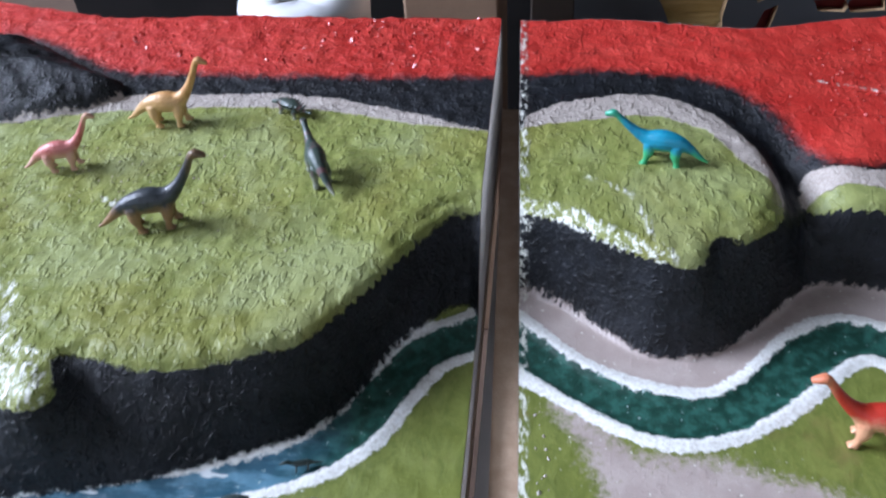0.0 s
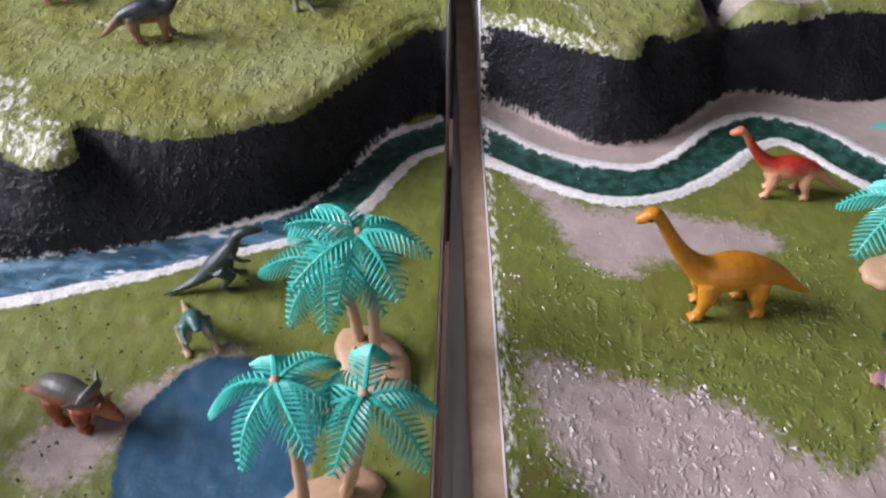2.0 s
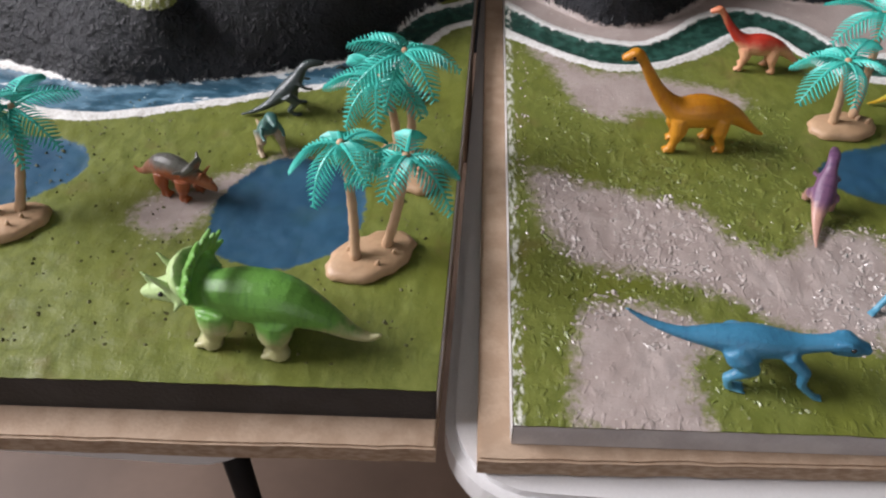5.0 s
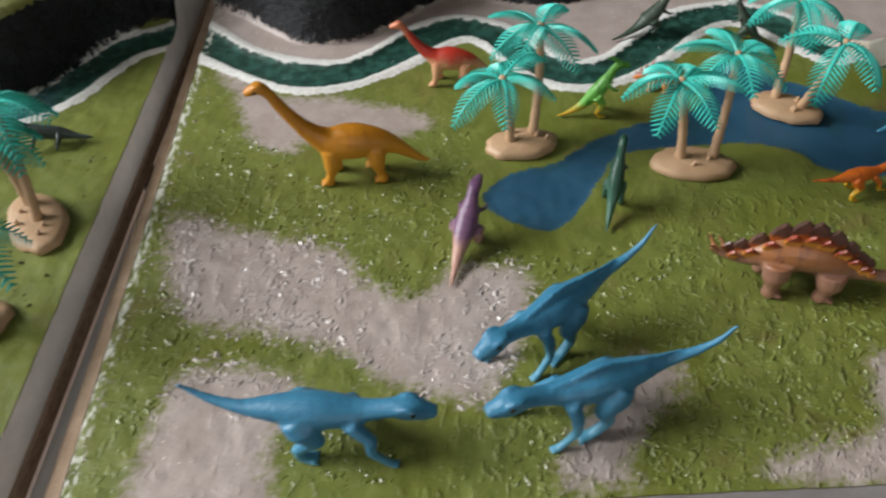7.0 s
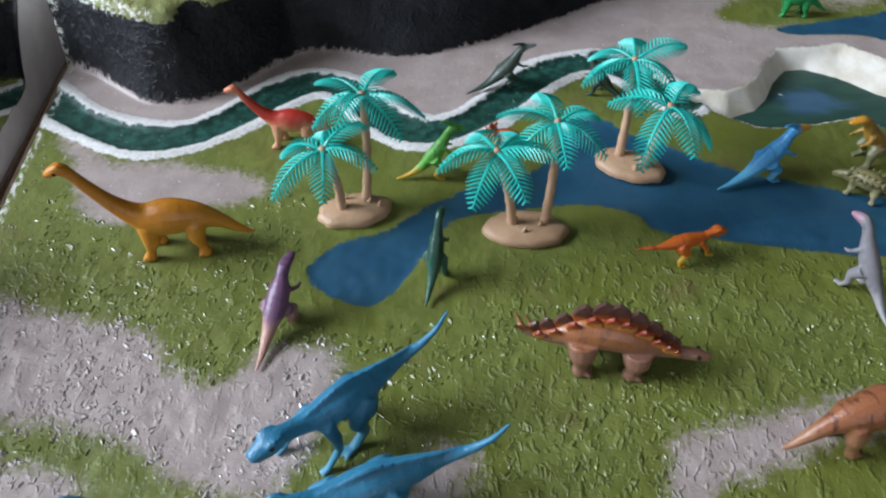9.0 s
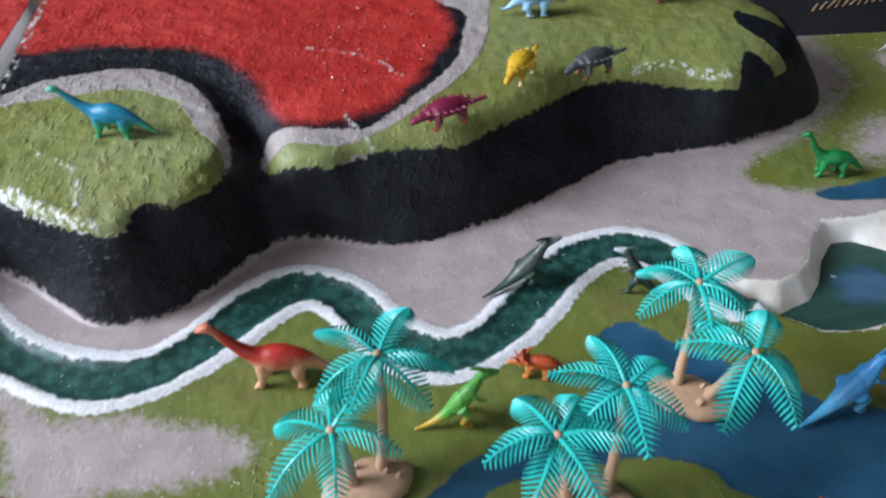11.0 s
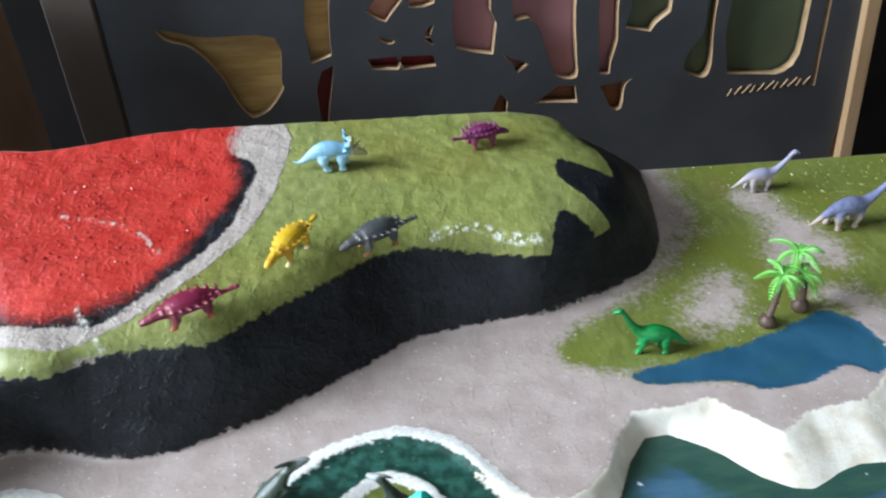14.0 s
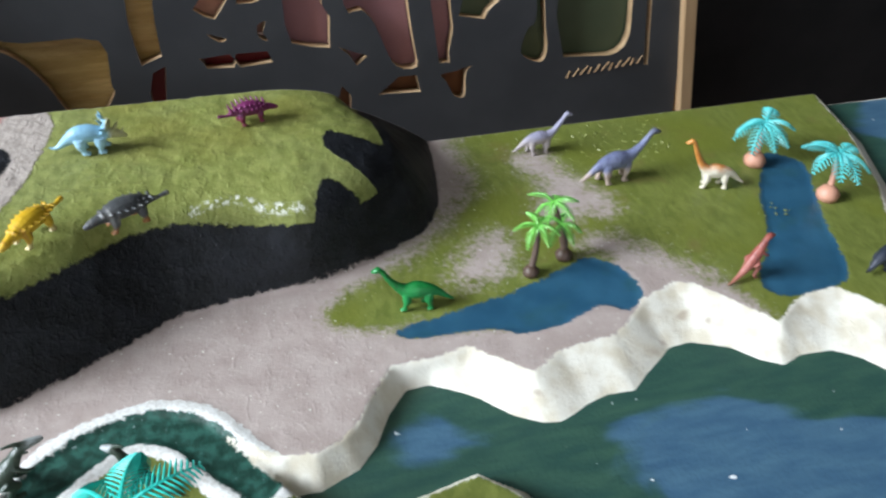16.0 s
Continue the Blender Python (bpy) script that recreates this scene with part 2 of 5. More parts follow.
GOLD = two_tone("creased_gold_paper", (0.46, 0.30, 0.085), (0.62, 0.43, 0.16), 26, 0.35, 0.9, 0.006, 60, (0.4, 1, 2.5))
PINK = two_tone("dusty_pink_card", (0.40, 0.20, 0.205), (0.33, 0.155, 0.165), 6, 0.6, 0.1, 0.0005, 220)
MOSS = two_tone("muted_green_card", (0.105, 0.135, 0.070), (0.082, 0.105, 0.056), 6, 0.6, 0.1, 0.0005, 220)
CRIMSON = two_tone("crimson_card", (0.22, 0.012, 0.012), (0.16, 0.008, 0.008), 8, 0.5, 0.1, 0.0005, 220)
RUST = two_tone("rust_brown_card", (0.26, 0.10, 0.035), (0.20, 0.075, 0.025), 8, 0.6, 0.1, 0.0005, 220)
FLOOR = two_tone("brown_floor", (0.155, 0.100, 0.070), (0.115, 0.074, 0.052), 5, 0.55, 0.15, 0.001, 90)
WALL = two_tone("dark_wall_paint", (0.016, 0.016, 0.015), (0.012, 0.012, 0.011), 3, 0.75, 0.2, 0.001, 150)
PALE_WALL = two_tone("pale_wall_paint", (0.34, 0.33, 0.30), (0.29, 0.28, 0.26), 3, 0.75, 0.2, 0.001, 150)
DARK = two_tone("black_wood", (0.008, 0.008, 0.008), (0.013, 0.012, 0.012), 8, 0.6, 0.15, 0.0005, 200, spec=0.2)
WHITE = two_tone("white_plastic", (0.72, 0.72, 0.72), (0.64, 0.64, 0.65), 8, 0.4, 0.1, 0.0004, 300)
CARD = two_tone("brown_cardboard", (0.34, 0.22, 0.14), (0.28, 0.18, 0.115), 10, 0.8, 0.2, 0.0008, 200)

# ---- mesh helpers ----


def part(name, bm, material, parent=None, label="", smooth=False):
    """Links a bmesh as one mesh object, under a thing or a part."""
    me = bpy.data.meshes.new(name)
    bm.to_mesh(me)
    bm.free()
    for mt in material if isinstance(material, (list, tuple)) else (material,):
        me.materials.append(mt)
    if smooth:
        me.polygons.foreach_set("use_smooth", [True] * len(me.polygons))
    ob = new(name, me)
    if parent:
        ob.parent = parent
    return tagged(ob, label)


def thing(name, label, category, m=None, group="", kind=""):
    ob = new(name)
    ob.empty_display_size = 0.02
    if m is not None:
        ob.matrix_world = m
    return tagged(ob, label, category, group, kind)


def box(bm, x0, y0, z0, x1, y1, z1, bevel=0.0):
    made = bmesh.ops.create_cube(bm, size=1.0)["verts"]
    bmesh.ops.scale(bm, vec=(x1 - x0, y1 - y0, z1 - z0), verts=made)
    bmesh.ops.translate(bm, vec=((x0 + x1) / 2, (y0 + y1) / 2, (z0 + z1) / 2), verts=made)
    if bevel:
        edges = list({e for v in made for e in v.link_edges})
        bmesh.ops.bevel(bm, geom=edges, offset=bevel, segments=2, affect="EDGES", profile=0.5)
    return bm


def boxed(*a, **k):
    return box(bmesh.new(), *a, **k)


def tube(bm, rings, sides=12, up=(0, 0, 1)):
    """A closed tube through rings of (centre, half width, half height)."""
    pts = [Vector(r[0]) for r in rings]
    loops = []
    for i, r in enumerate(rings):
        d = (pts[min(i + 1, len(pts) - 1)] - pts[max(i - 1, 0)]).normalized()
        side = d.cross(Vector(up))
        if side.length < 0.05:
            side = Vector((0, 1, 0))
        side.normalize()
        top = side.cross(d).normalized()
        loops.append([bm.verts.new(pts[i] + side * (r[1] * math.cos(a)) + top * (r[2] * math.sin(a))) for a in [2 * math.pi * k / sides for k in range(sides)]])
    for a, b in zip(loops, loops[1:]):
        for k in range(sides):
            bm.faces.new((a[k], a[(k + 1) % sides], b[(k + 1) % sides], b[k]))
    bm.faces.new(loops[0][::-1])
    bm.faces.new(loops[-1])
    return bm


def spline(points, n=5, closed=False):
    """Catmull-Rom through control points."""
    p = np.array(points, float)
    k = len(p)
    out = []
    for i in range(k if closed else k - 1):
        a, b = p[i], p[(i + 1) % k]
        z = p[i - 1] if closed or i else 2 * a - b
        c = p[(i + 2) % k] if closed or i + 2 < k else 2 * b - a
        for s in np.arange(n) / n:
            out.append(0.5 * (2 * a + (b - z) * s + (2 * z - 5 * a + 4 * b - c) * s * s + (3 * a - z - 3 * b + c) * s ** 3))
    if not closed:
        out.append(p[-1])
    return np.array(out)


def line_distance(path, X, Y, closed):
    best = np.full(X.shape, 1e9)
    last = len(path) if closed else len(path) - 1
    for i in range(last):
        a, b = path[i], path[(i + 1) % len(path)]
        d = b - a
        s = np.clip(((X - a[0]) * d[0] + (Y - a[1]) * d[1]) / max(d @ d, 1e-12), 0, 1)
        best = np.minimum(best, (X - a[0] - s * d[0]) ** 2 + (Y - a[1] - s * d[1]) ** 2)
    return np.sqrt(best)


def area_field(points, X, Y, n=4):
    """Distance into a rounded outline: above 0 inside, below 0 outside."""
    path = spline(points, n, True) if n > 1 else np.array(points, float)
    inside = np.zeros(X.shape, bool)
    for i in range(len(path)):
        a, b = path[i - 1], path[i]
        if a[1] != b[1]:
            inside ^= ((a[1] > Y) != (b[1] > Y)) & (X < (b[0] - a[0]) * (Y - a[1]) / (b[1] - a[1]) + a[0])
    d = line_distance(path, X, Y, True)
    return np.where(inside, d, -d)


def wavy(X, Y, scale, seed):
    """Soft noise from a few turned sine waves and a value lattice."""
    rng = np.random.RandomState(seed)
    size = 64
    g = rng.rand(size, size)
    u, v = X * scale, Y * scale
    i, j = np.floor(u).astype(int), np.floor(v).astype(int)
    a, b = u - i, v - j
    a, b = a * a * (3 - 2 * a), b * b * (3 - 2 * b)
    q = lambda p, r: g[p % size, r % size]
    return (q(i, j) * (1 - a) + q(i + 1, j) * a) * (1 - b) + (q(i, j + 1) * (1 - a) + q(i + 1, j + 1) * a) * b - 0.5


def grid_mesh(name, X, Y, Z, fields, material, parent, label):
    ny, nx = X.shape
    idx = np.arange(nx * ny).reshape(ny, nx)
    quads = np.stack([idx[:-1, :-1], idx[:-1, 1:], idx[1:, 1:], idx[1:, :-1]], -1).reshape(-1, 4)
    me = bpy.data.meshes.new(name)
    me.from_pydata(np.stack([X, Y, Z], -1).reshape(-1, 3).tolist(), [], quads.tolist())
    for key, f in fields.items():
        me.attributes.new(key, "FLOAT", "POINT").data.foreach_set("value", f.astype(np.float32).ravel())
    me.materials.append(material)
    me.polygons.foreach_set("use_smooth", [True] * len(me.polygons))
    me.update()
    ob = new(name, me)
    ob.parent = parent
    return tagged(ob, label)


def skirt(name, xs, ys, zs, low, material, parent, label=""):
    """The cut side of a panel, from its top line down to its base, with a slight thickness."""
    bm = bmesh.new()
    rows = []
    for x, y, z in zip(xs, ys, zs):
        rows.append((bm.verts.new((x, y, z)), bm.verts.new((x, y, (z + low) / 2)), bm.verts.new((x, y, low))))
    for a, b in zip(rows, rows[1:]):
        for k in range(2):
            bm.faces.new((a[k], a[k + 1], b[k + 1], b[k]))
    bmesh.ops.recalc_face_normals(bm, faces=bm.faces)
    return part(name, bm, material, parent, label)


def clamp01(v):
    return np.clip(v, 0, 1)


# ---- the two painted landscape panels ----
EDGE_FOAM = 0.018
TOP = 0.077


BARE_SPOTS = ([(0.063, 0.061), (0.081, 0.069), (0.110, 0.055), (0.173, 0.039), (0.198, 0.009), (0.234, -0.004), (0.255, 0.018), (0.291, 0.022), (0.304, 0.003), (0.299, -0.020), (0.275, -0.076), (0.222, -0.068), (0.188, -0.044), (0.125, -0.027), (0.092, -0.018), (0.075, 0.010)],
              [(0.089, -0.146), (0.095, -0.075), (0.105, -0.060), (0.130, -0.056), (0.160, -0.066), (0.168, -0.085), (0.155, -0.115), (0.162, -0.150)],
              [(0.321, -0.098), (0.345, -0.076), (0.366, -0.052), (0.385, -0.060), (0.370, -0.085), (0.349, -0.112), (0.344, -0.128), (0.312, -0.128)],
              [(0.060, 0.258), (0.111, 0.209), (0.157, 0.205), (0.234, 0.181), (0.222, 0.157), (0.145, 0.151), (0.138, 0.138), (0.106, 0.151), (0.09, 0.19)],
              [(0.505, -0.050), (0.566, -0.036), (0.64, -0.022), (0.70, -0.03), (0.69, -0.06), (0.615, -0.050), (0.554, -0.069), (0.516, -0.080), (0.516, -0.098), (0.53, -0.13), (0.470, -0.13), (0.415, -0.125), (0.443, -0.111), (0.484, -0.100), (0.490, -0.078)],
              [(0.753, 0.428), (0.784, 0.470), (0.808, 0.477), (0.811, 0.448), (0.790, 0.422)],
              [(0.860, 0.581), (0.890, 0.597), (0.908, 0.545), (0.932, 0.500), (0.904, 0.485), (0.857, 0.495), (0.875, 0.54)])


SEA_FOOT = [(0.590, 0.266), (0.618, 0.262), (0.646, 0.273), (0.661, 0.290), (0.675, 0.315), (0.692, 0.334), (0.709, 0.335), (0.741, 0.311), (0.760, 0.291), (0.778, 0.280), (0.794, 0.276), (0.817, 0.286), (0.836, 0.291), (0.859, 0.290), (0.875, 0.304),
           (0.905, 0.325), (0.921, 0.326), (0.950, 0.314), (0.966, 0.297), (0.983, 0.287), (1.003, 0.294), (1.027, 0.291), (1.045, 0.278), (1.062, 0.250), (1.10, 0.27), (1.18, 0.37), (1.225, 0.46), (1.262, 0.56), (1.275, 0.64), (1.28, 0.73),
           (1.76, 0.75), (1.76, -0.07), (1.30, -0.02), (1.10, 0.01), (0.95, 0.05), (0.87, 0.09), (0.812, 0.138), (0.776, 0.192), (0.748, 0.232), (0.720, 0.253), (0.690, 0.247), (0.660, 0.241), (0.634, 0.243), (0.612, 0.256)]


def meadow_panel():
    """The larger panel: river, ponds, a black cliff with lava on top, a cut coast and the sea."""
    panel = thing("landscape_panel", "large painted plaster landscape panel with river, black cliff, red lava and sea coast", "diorama panel", kind="structure")
    u, v = np.linspace(0, 1, 520), np.linspace(0, 1, 290)
    U, V = np.meshgrid(u, v)
    right = 1.60
    X0 = 0.054 - 0.031 * (V * 0.79)
    X = X0 + U * (right - X0)
    yf, yb = -0.150 + 0.045 * np.minimum(X - 0.05, 0.6), 0.632 + 0.010 * X
    yb = yb - 0.020 * np.exp(-((X - 0.235) / 0.07) ** 2)
    Y = yf + V * (yb - yf)
    zero = np.zeros_like(X)
    # cliff: foot and rim outlines
    foot = [(0.02, 0.352), (0.066, 0.332), (0.094, 0.309), (0.124, 0.286), (0.150, 0.284), (0.174, 0.291), (0.197, 0.311), (0.219, 0.331), (0.247, 0.358),
            (0.280, 0.359), (0.317, 0.349), (0.350, 0.347), (0.386, 0.357), (0.436, 0.378), (0.490, 0.408), (0.538, 0.435), (0.605, 0.447), (0.640, 0.449),
            (0.690, 0.466), (0.738, 0.490), (0.762, 0.518), (0.772, 0.550), (0.782, 0.61), (0.784, 0.66), (0.78, 0.78), (0.3, 0.80), (-0.1, 0.78), (-0.1, 0.38)]
    rim = [(0.02, 0.362), (0.062, 0.348), (0.092, 0.327), (0.128, 0.310), (0.153, 0.307), (0.166, 0.322), (0.192, 0.332), (0.212, 0.352), (0.224, 0.380),
           (0.229, 0.425), (0.237, 0.425), (0.246, 0.384), (0.287, 0.374), (0.310, 0.385), (0.349, 0.391), (0.391, 0.394), (0.416, 0.410), (0.470, 0.445), (0.505, 0.470),
           (0.545, 0.479), (0.602, 0.474), (0.641, 0.467), (0.685, 0.485), (0.722, 0.518), (0.736, 0.550), (0.734, 0.585), (0.715, 0.615), (0.70, 0.66), (0.68, 0.78), (0.3, 0.80), (-0.1, 0.78), (-0.1, 0.39)]
    f_foot, f_rim = area_field(foot, X, Y), area_field(rim, X, Y)
    k = np.where(f_rim > 0, 1.0, clamp01(f_foot / np.maximum(f_foot - f_rim, 1e-5)))
    k = clamp01(np.where(f_foot <= 0, 0, k))
    round_off = 1 - 0.07 * np.exp(-np.maximum(f_rim, 0) / 0.006)
    hill = np.where(f_rim > 0, round_off, 0.93 * k ** 0.85)
    front = np.interp(X, [0.0, 0.222, 0.25, 0.50, 0.60, 1.0], [0.075, 0.075, 0.066, 0.066, 0.055, 0.052])
    Z = (TOP - (TOP - front) * np.exp(-np.maximum(f_rim, 0) / 0.028)) * hill
    # the chute between the two mounds and slow swells on the top
    chute = np.exp(-(line_distance(spline([(0.236, 0.37), (0.232, 0.42), (0.205, 0.475), (0.14, 0.512), (0.03, 0.515)], 6), X, Y, False) / 0.016) ** 2)
    Z -= 0.020 * chute * clamp01(f_rim / 0.01 + 1.0) * clamp01(1.25 - (Y - 0.36) / 0.13) * (k > 0)
    Z += np.where(f_rim > 0.01, 0.006 * wavy(X, Y, 9, 3), 0)
    # river bed
    river = spline([(0.0, 0.322), (0.042, 0.291), (0.072, 0.265), (0.104, 0.245), (0.140, 0.235), (0.175, 0.241), (0.207, 0.267), (0.237, 0.295), (0.270, 0.309), (0.297, 0.294),
                    (0.317, 0.264), (0.343, 0.242), (0.370, 0.235), (0.397, 0.247), (0.428, 0.277), (0.463, 0.311), (0.503, 0.330), (0.536, 0.319), (0.556, 0.298), (0.582, 0.268)], 5)
    d_river = line_distance(river, X, Y, False)
    wide = 1.0 + 0.10 * np.sin(X * 60)
    bank, water = 0.0240 * wide - d_river, 0.0145 * wide - d_river
    Z += 0.0016 * clamp01(bank / 0.004) - 0.0030 * clamp01(water / 0.004) * (f_foot < 0)
    # ponds
    pond = area_field([(0.278, 0.090), (0.297, 0.110), (0.330, 0.122), (0.354, 0.141), (0.380, 0.160), (0.410, 0.172), (0.440, 0.182), (0.462, 0.205), (0.466, 0.228), (0.478, 0.250),
                       (0.505, 0.250), (0.520, 0.232), (0.549, 0.214), (0.585, 0.186), (0.635, 0.165), (0.700, 0.143), (0.74, 0.130), (0.752, 0.105), (0.72, 0.082), (0.672, 0.085), (0.639, 0.090), (0.572, 0.104),
                       (0.527, 0.115), (0.511, 0.134), (0.480, 0.145), (0.442, 0.143), (0.405, 0.139), (0.378, 0.132), (0.360, 0.102), (0.331, 0.059), (0.306, 0.057), (0.286, 0.071)], X, Y)
    pond = np.maximum(pond, area_field([(0.694, 0.380), (0.741, 0.390), (0.792, 0.401), (0.837, 0.416), (0.873, 0.428), (0.894, 0.413), (0.903, 0.380), (0.882, 0.360), (0.859, 0.371), (0.824, 0.357),
                                        (0.791, 0.355), (0.763, 0.366), (0.708, 0.368)], X, Y))
    pond = np.maximum(pond, area_field([(1.100, 0.515), (1.125, 0.545), (1.150, 0.517), (1.132, 0.471), (1.113, 0.428), (1.092, 0.368), (1.073, 0.349), (1.020, 0.344), (1.006, 0.368), (1.046, 0.418), (1.073, 0.474)], X, Y))
    Z -= 0.0012 * clamp01(pond / 0.003)
    # bare sandy ground
    sand = area_field([(-0.05, 0.36), (0.042, 0.300), (0.105, 0.250), (0.175, 0.246), (0.237, 0.300), (0.270, 0.313), (0.300, 0.296), (0.343, 0.246), (0.397, 0.250), (0.463, 0.315), (0.51, 0.335), (0.56, 0.31),
                       (0.60, 0.26), (0.72, 0.25), (0.98, 0.26), (0.985, 0.345), (0.95, 0.405), (0.905, 0.452), (0.872, 0.448), (0.890, 0.415), (0.80, 0.365), (0.700, 0.380), (0.645, 0.395), (0.655, 0.425), (0.700, 0.452),
                       (0.745, 0.480), (0.772, 0.515), (0.806, 0.555), (0.808, 0.63), (0.79, 0.70), (0.3, 0.7), (-0.05, 0.7)], X, Y, 3)
    for spot in BARE_SPOTS:
        sand = np.maximum(sand, area_field(spot, X, Y, 3))
    sand = np.where((X > 0.70) & (Y > 0.37), sand * 0.5, sand)
    # sea: the coast is cut back on a slope
    # rim and foot of the sawn slope, with straight knife cuts between
    sea = area_field([(0.562, 0.309), (0.579, 0.296), (0.596, 0.285), (0.618, 0.281), (0.638, 0.290), (0.652, 0.302), (0.664, 0.322), (0.683, 0.345), (0.712, 0.346), (0.744, 0.351), (0.761, 0.335), (0.784, 0.315), (0.810, 0.332),
                      (0.855, 0.336), (0.872, 0.345), (0.898, 0.369), (0.931, 0.382), (0.949, 0.376), (0.968, 0.352), (0.994, 0.319), (1.022, 0.339), (1.042, 0.345), (1.066, 0.344), (1.090, 0.312), (1.125, 0.33), (1.165, 0.40), (1.205, 0.47), (1.238, 0.56), (1.252, 0.64), (1.26, 0.72),
                      (1.75, 0.74), (1.75, -0.06), (1.30, -0.03), (1.10, 0.0), (0.95, 0.04), (0.86, 0.08), (0.800, 0.13), (0.765, 0.185), (0.738, 0.222), (0.718, 0.242), (0.690, 0.236), (0.660, 0.230), (0.632, 0.232), (0.604, 0.252)], X, Y, 1)
    low = area_field(SEA_FOOT, X, Y, 1)
    slope = np.where(low > 0, 1.0, clamp01(np.maximum(sea, 0) / np.maximum(np.maximum(sea, 0) - low, 1e-5)))
    cuts = 0.05 * wavy(X + 0.3 * Y, 0 * Y, 75, 8) + 0.03 * wavy(X, Y, 50, 9)
    Z -= 0.0180 * clamp01(slope + cuts * slope * (1 - slope) * 4)
    # tops: beige bands, turf and lava
    beige = area_field([(0.036, 0.345), (0.069, 0.343), (0.094, 0.323), (0.129, 0.305), (0.153, 0.303), (0.164, 0.328), (0.190, 0.330), (0.212, 0.352), (0.220, 0.386), (0.207, 0.428), (0.183, 0.470), (0.138, 0.499), (0.093, 0.491), (0.039, 0.455)], X, Y)
    turf = area_field([(0.030, 0.345), (0.069, 0.341), (0.094, 0.321), (0.129, 0.303), (0.153, 0.301), (0.166, 0.326), (0.192, 0.328), (0.214, 0.350), (0.215, 0.376), (0.196, 0.404), (0.174, 0.444), (0.135, 0.462), (0.09, 0.455), (0.030, 0.432)], X, Y)
    beige2 = area_field([(0.243, 0.384), (0.290, 0.374), (0.33, 0.390), (0.40, 0.41), (0.46, 0.46), (0.46, 0.62), (0.45, 0.68), (0.386, 0.68), (0.389, 0.606), (0.417, 0.575), (0.412, 0.538), (0.396, 0.484), (0.358, 0.438), (0.326, 0.408), (0.301, 0.404), (0.269, 0.406), (0.243, 0.416)], X, Y)
    beige = np.maximum(beige, beige2)
    turf2 = area_field([(0.243, 0.380), (0.287, 0.370), (0.310, 0.384), (0.349, 0.390), (0.391, 0.392), (0.416, 0.408), (0.470, 0.443), (0.505, 0.467), (0.545, 0.478), (0.602, 0.471), (0.641, 0.463), (0.648, 0.471), (0.660, 0.500), (0.684, 0.488), (0.708, 0.474),
                        (0.712, 0.490), (0.690, 0.510), (0.668, 0.535), (0.672, 0.562), (0.695, 0.552), (0.719, 0.546), (0.718, 0.570), (0.709, 0.622), (0.69, 0.68), (0.446, 0.70), (0.446, 0.612), (0.438, 0.558), (0.426, 0.511), (0.403, 0.468), (0.361, 0.424), (0.324, 0.398), (0.290, 0.388), (0.248, 0.393)], X, Y, 3)
    turf = np.maximum(turf, turf2)
    lava = area_field([(0.0, 0.535), (0.091, 0.541), (0.136, 0.535), (0.181, 0.524), (0.227, 0.484), (0.247, 0.438), (0.268, 0.414), (0.297, 0.414), (0.332, 0.427), (0.357, 0.454), (0.385, 0.504), (0.402, 0.549), (0.395, 0.603), (0.39, 0.70), (0.2, 0.72), (-0.05, 0.70)], X, Y)
    white = np.maximum(0.012 - line_distance(spline([(0.03, 0.352), (0.07, 0.341), (0.095, 0.322), (0.128, 0.304)], 5), X, Y, False), 0.0030 - line_distance(spline([(0.555, 0.484), (0.585, 0.490), (0.612, 0.479), (0.640, 0.474)], 4), X, Y, False))
    high = (hill - 0.86) * 0.20
    turf, beige, lava = np.minimum(turf, high), np.minimum(beige, high), np.minimum(lava, high + 0.004)
    white = np.minimum(white, high)
    white = np.maximum(white, 0.0055 - (X - X0))
    for mark in ([(0.085, 0.384), (0.113, 0.366), (0.121, 0.345), (0.125, 0.325)], [(0.304, 0.421), (0.313, 0.404), (0.324, 0.389)], [(0.273, 0.521), (0.315, 0.508), (0.337, 0.491), (0.352, 0.470)]):
        white = np.maximum(white, 0.0014 - line_distance(spline(mark, 4), X, Y, False))
    Z += 0.0012 * clamp01((white + 0.001) / 0.003) * (f_rim > 0)
    uneven = np.where(f_foot > 0, np.interp(X, [0.20, 0.26], [1.0, 0.6]), 0.25 + 0.75 * clamp01((0.13 - Y) / 0.05))
    Z += uneven * (0.0010 * wavy(X, Y, 120, 5) * (1 + 0.8 * (f_foot > 0)) * (sea < 0.0) + 0.0008 * wavy(X, Y, 190, 6))
    Z += (turf > 0) * 0.0010 * wavy(X * 0.6 + Y, Y - X * 0.5, 170, 7)
    thick = clamp01((0.13 - Y) / 0.05) * clamp01(0.62 + 1.6 * wavy(X, Y, 9, 31)) * clamp01((0.80 - X) / 0.1)
    coarse = np.where(f_foot > 0, np.interp(X, [0.2, 0.26, 0.6, 0.8], [0.75, 0.42, 0.28, 0.2]), 0.12 + 0.88 * thick) * (1 - 0.8 * (pond > 0))
    fields = {"sand": sand, "coarse": coarse, "pond": pond, "bank": bank, "river": water, "blue": zero, "rock": f_foot, "beige": beige, "turf": turf, "lava": lava, "white": white, "coast": sea + 0.001}
    grid_mesh("terrain", X, Y, Z, fields, PAINT, panel, "painted plaster relief")
    skirt("front_edge", X[0], Y[0] - 0.0005, Z[0], -EDGE_FOAM, RIM_GREY, panel, "grey painted foam edge")
    skirt("side_edge", X[:, 0] - 0.0005, Y[:, 0], Z[:, 0], -EDGE_FOAM, RIM_WHITE, panel, "rough white painted foam edge")
    skirt("back_edge", X[-1], Y[-1] + 0.0005, Z[-1], -EDGE_FOAM, RIM_GREY, panel)
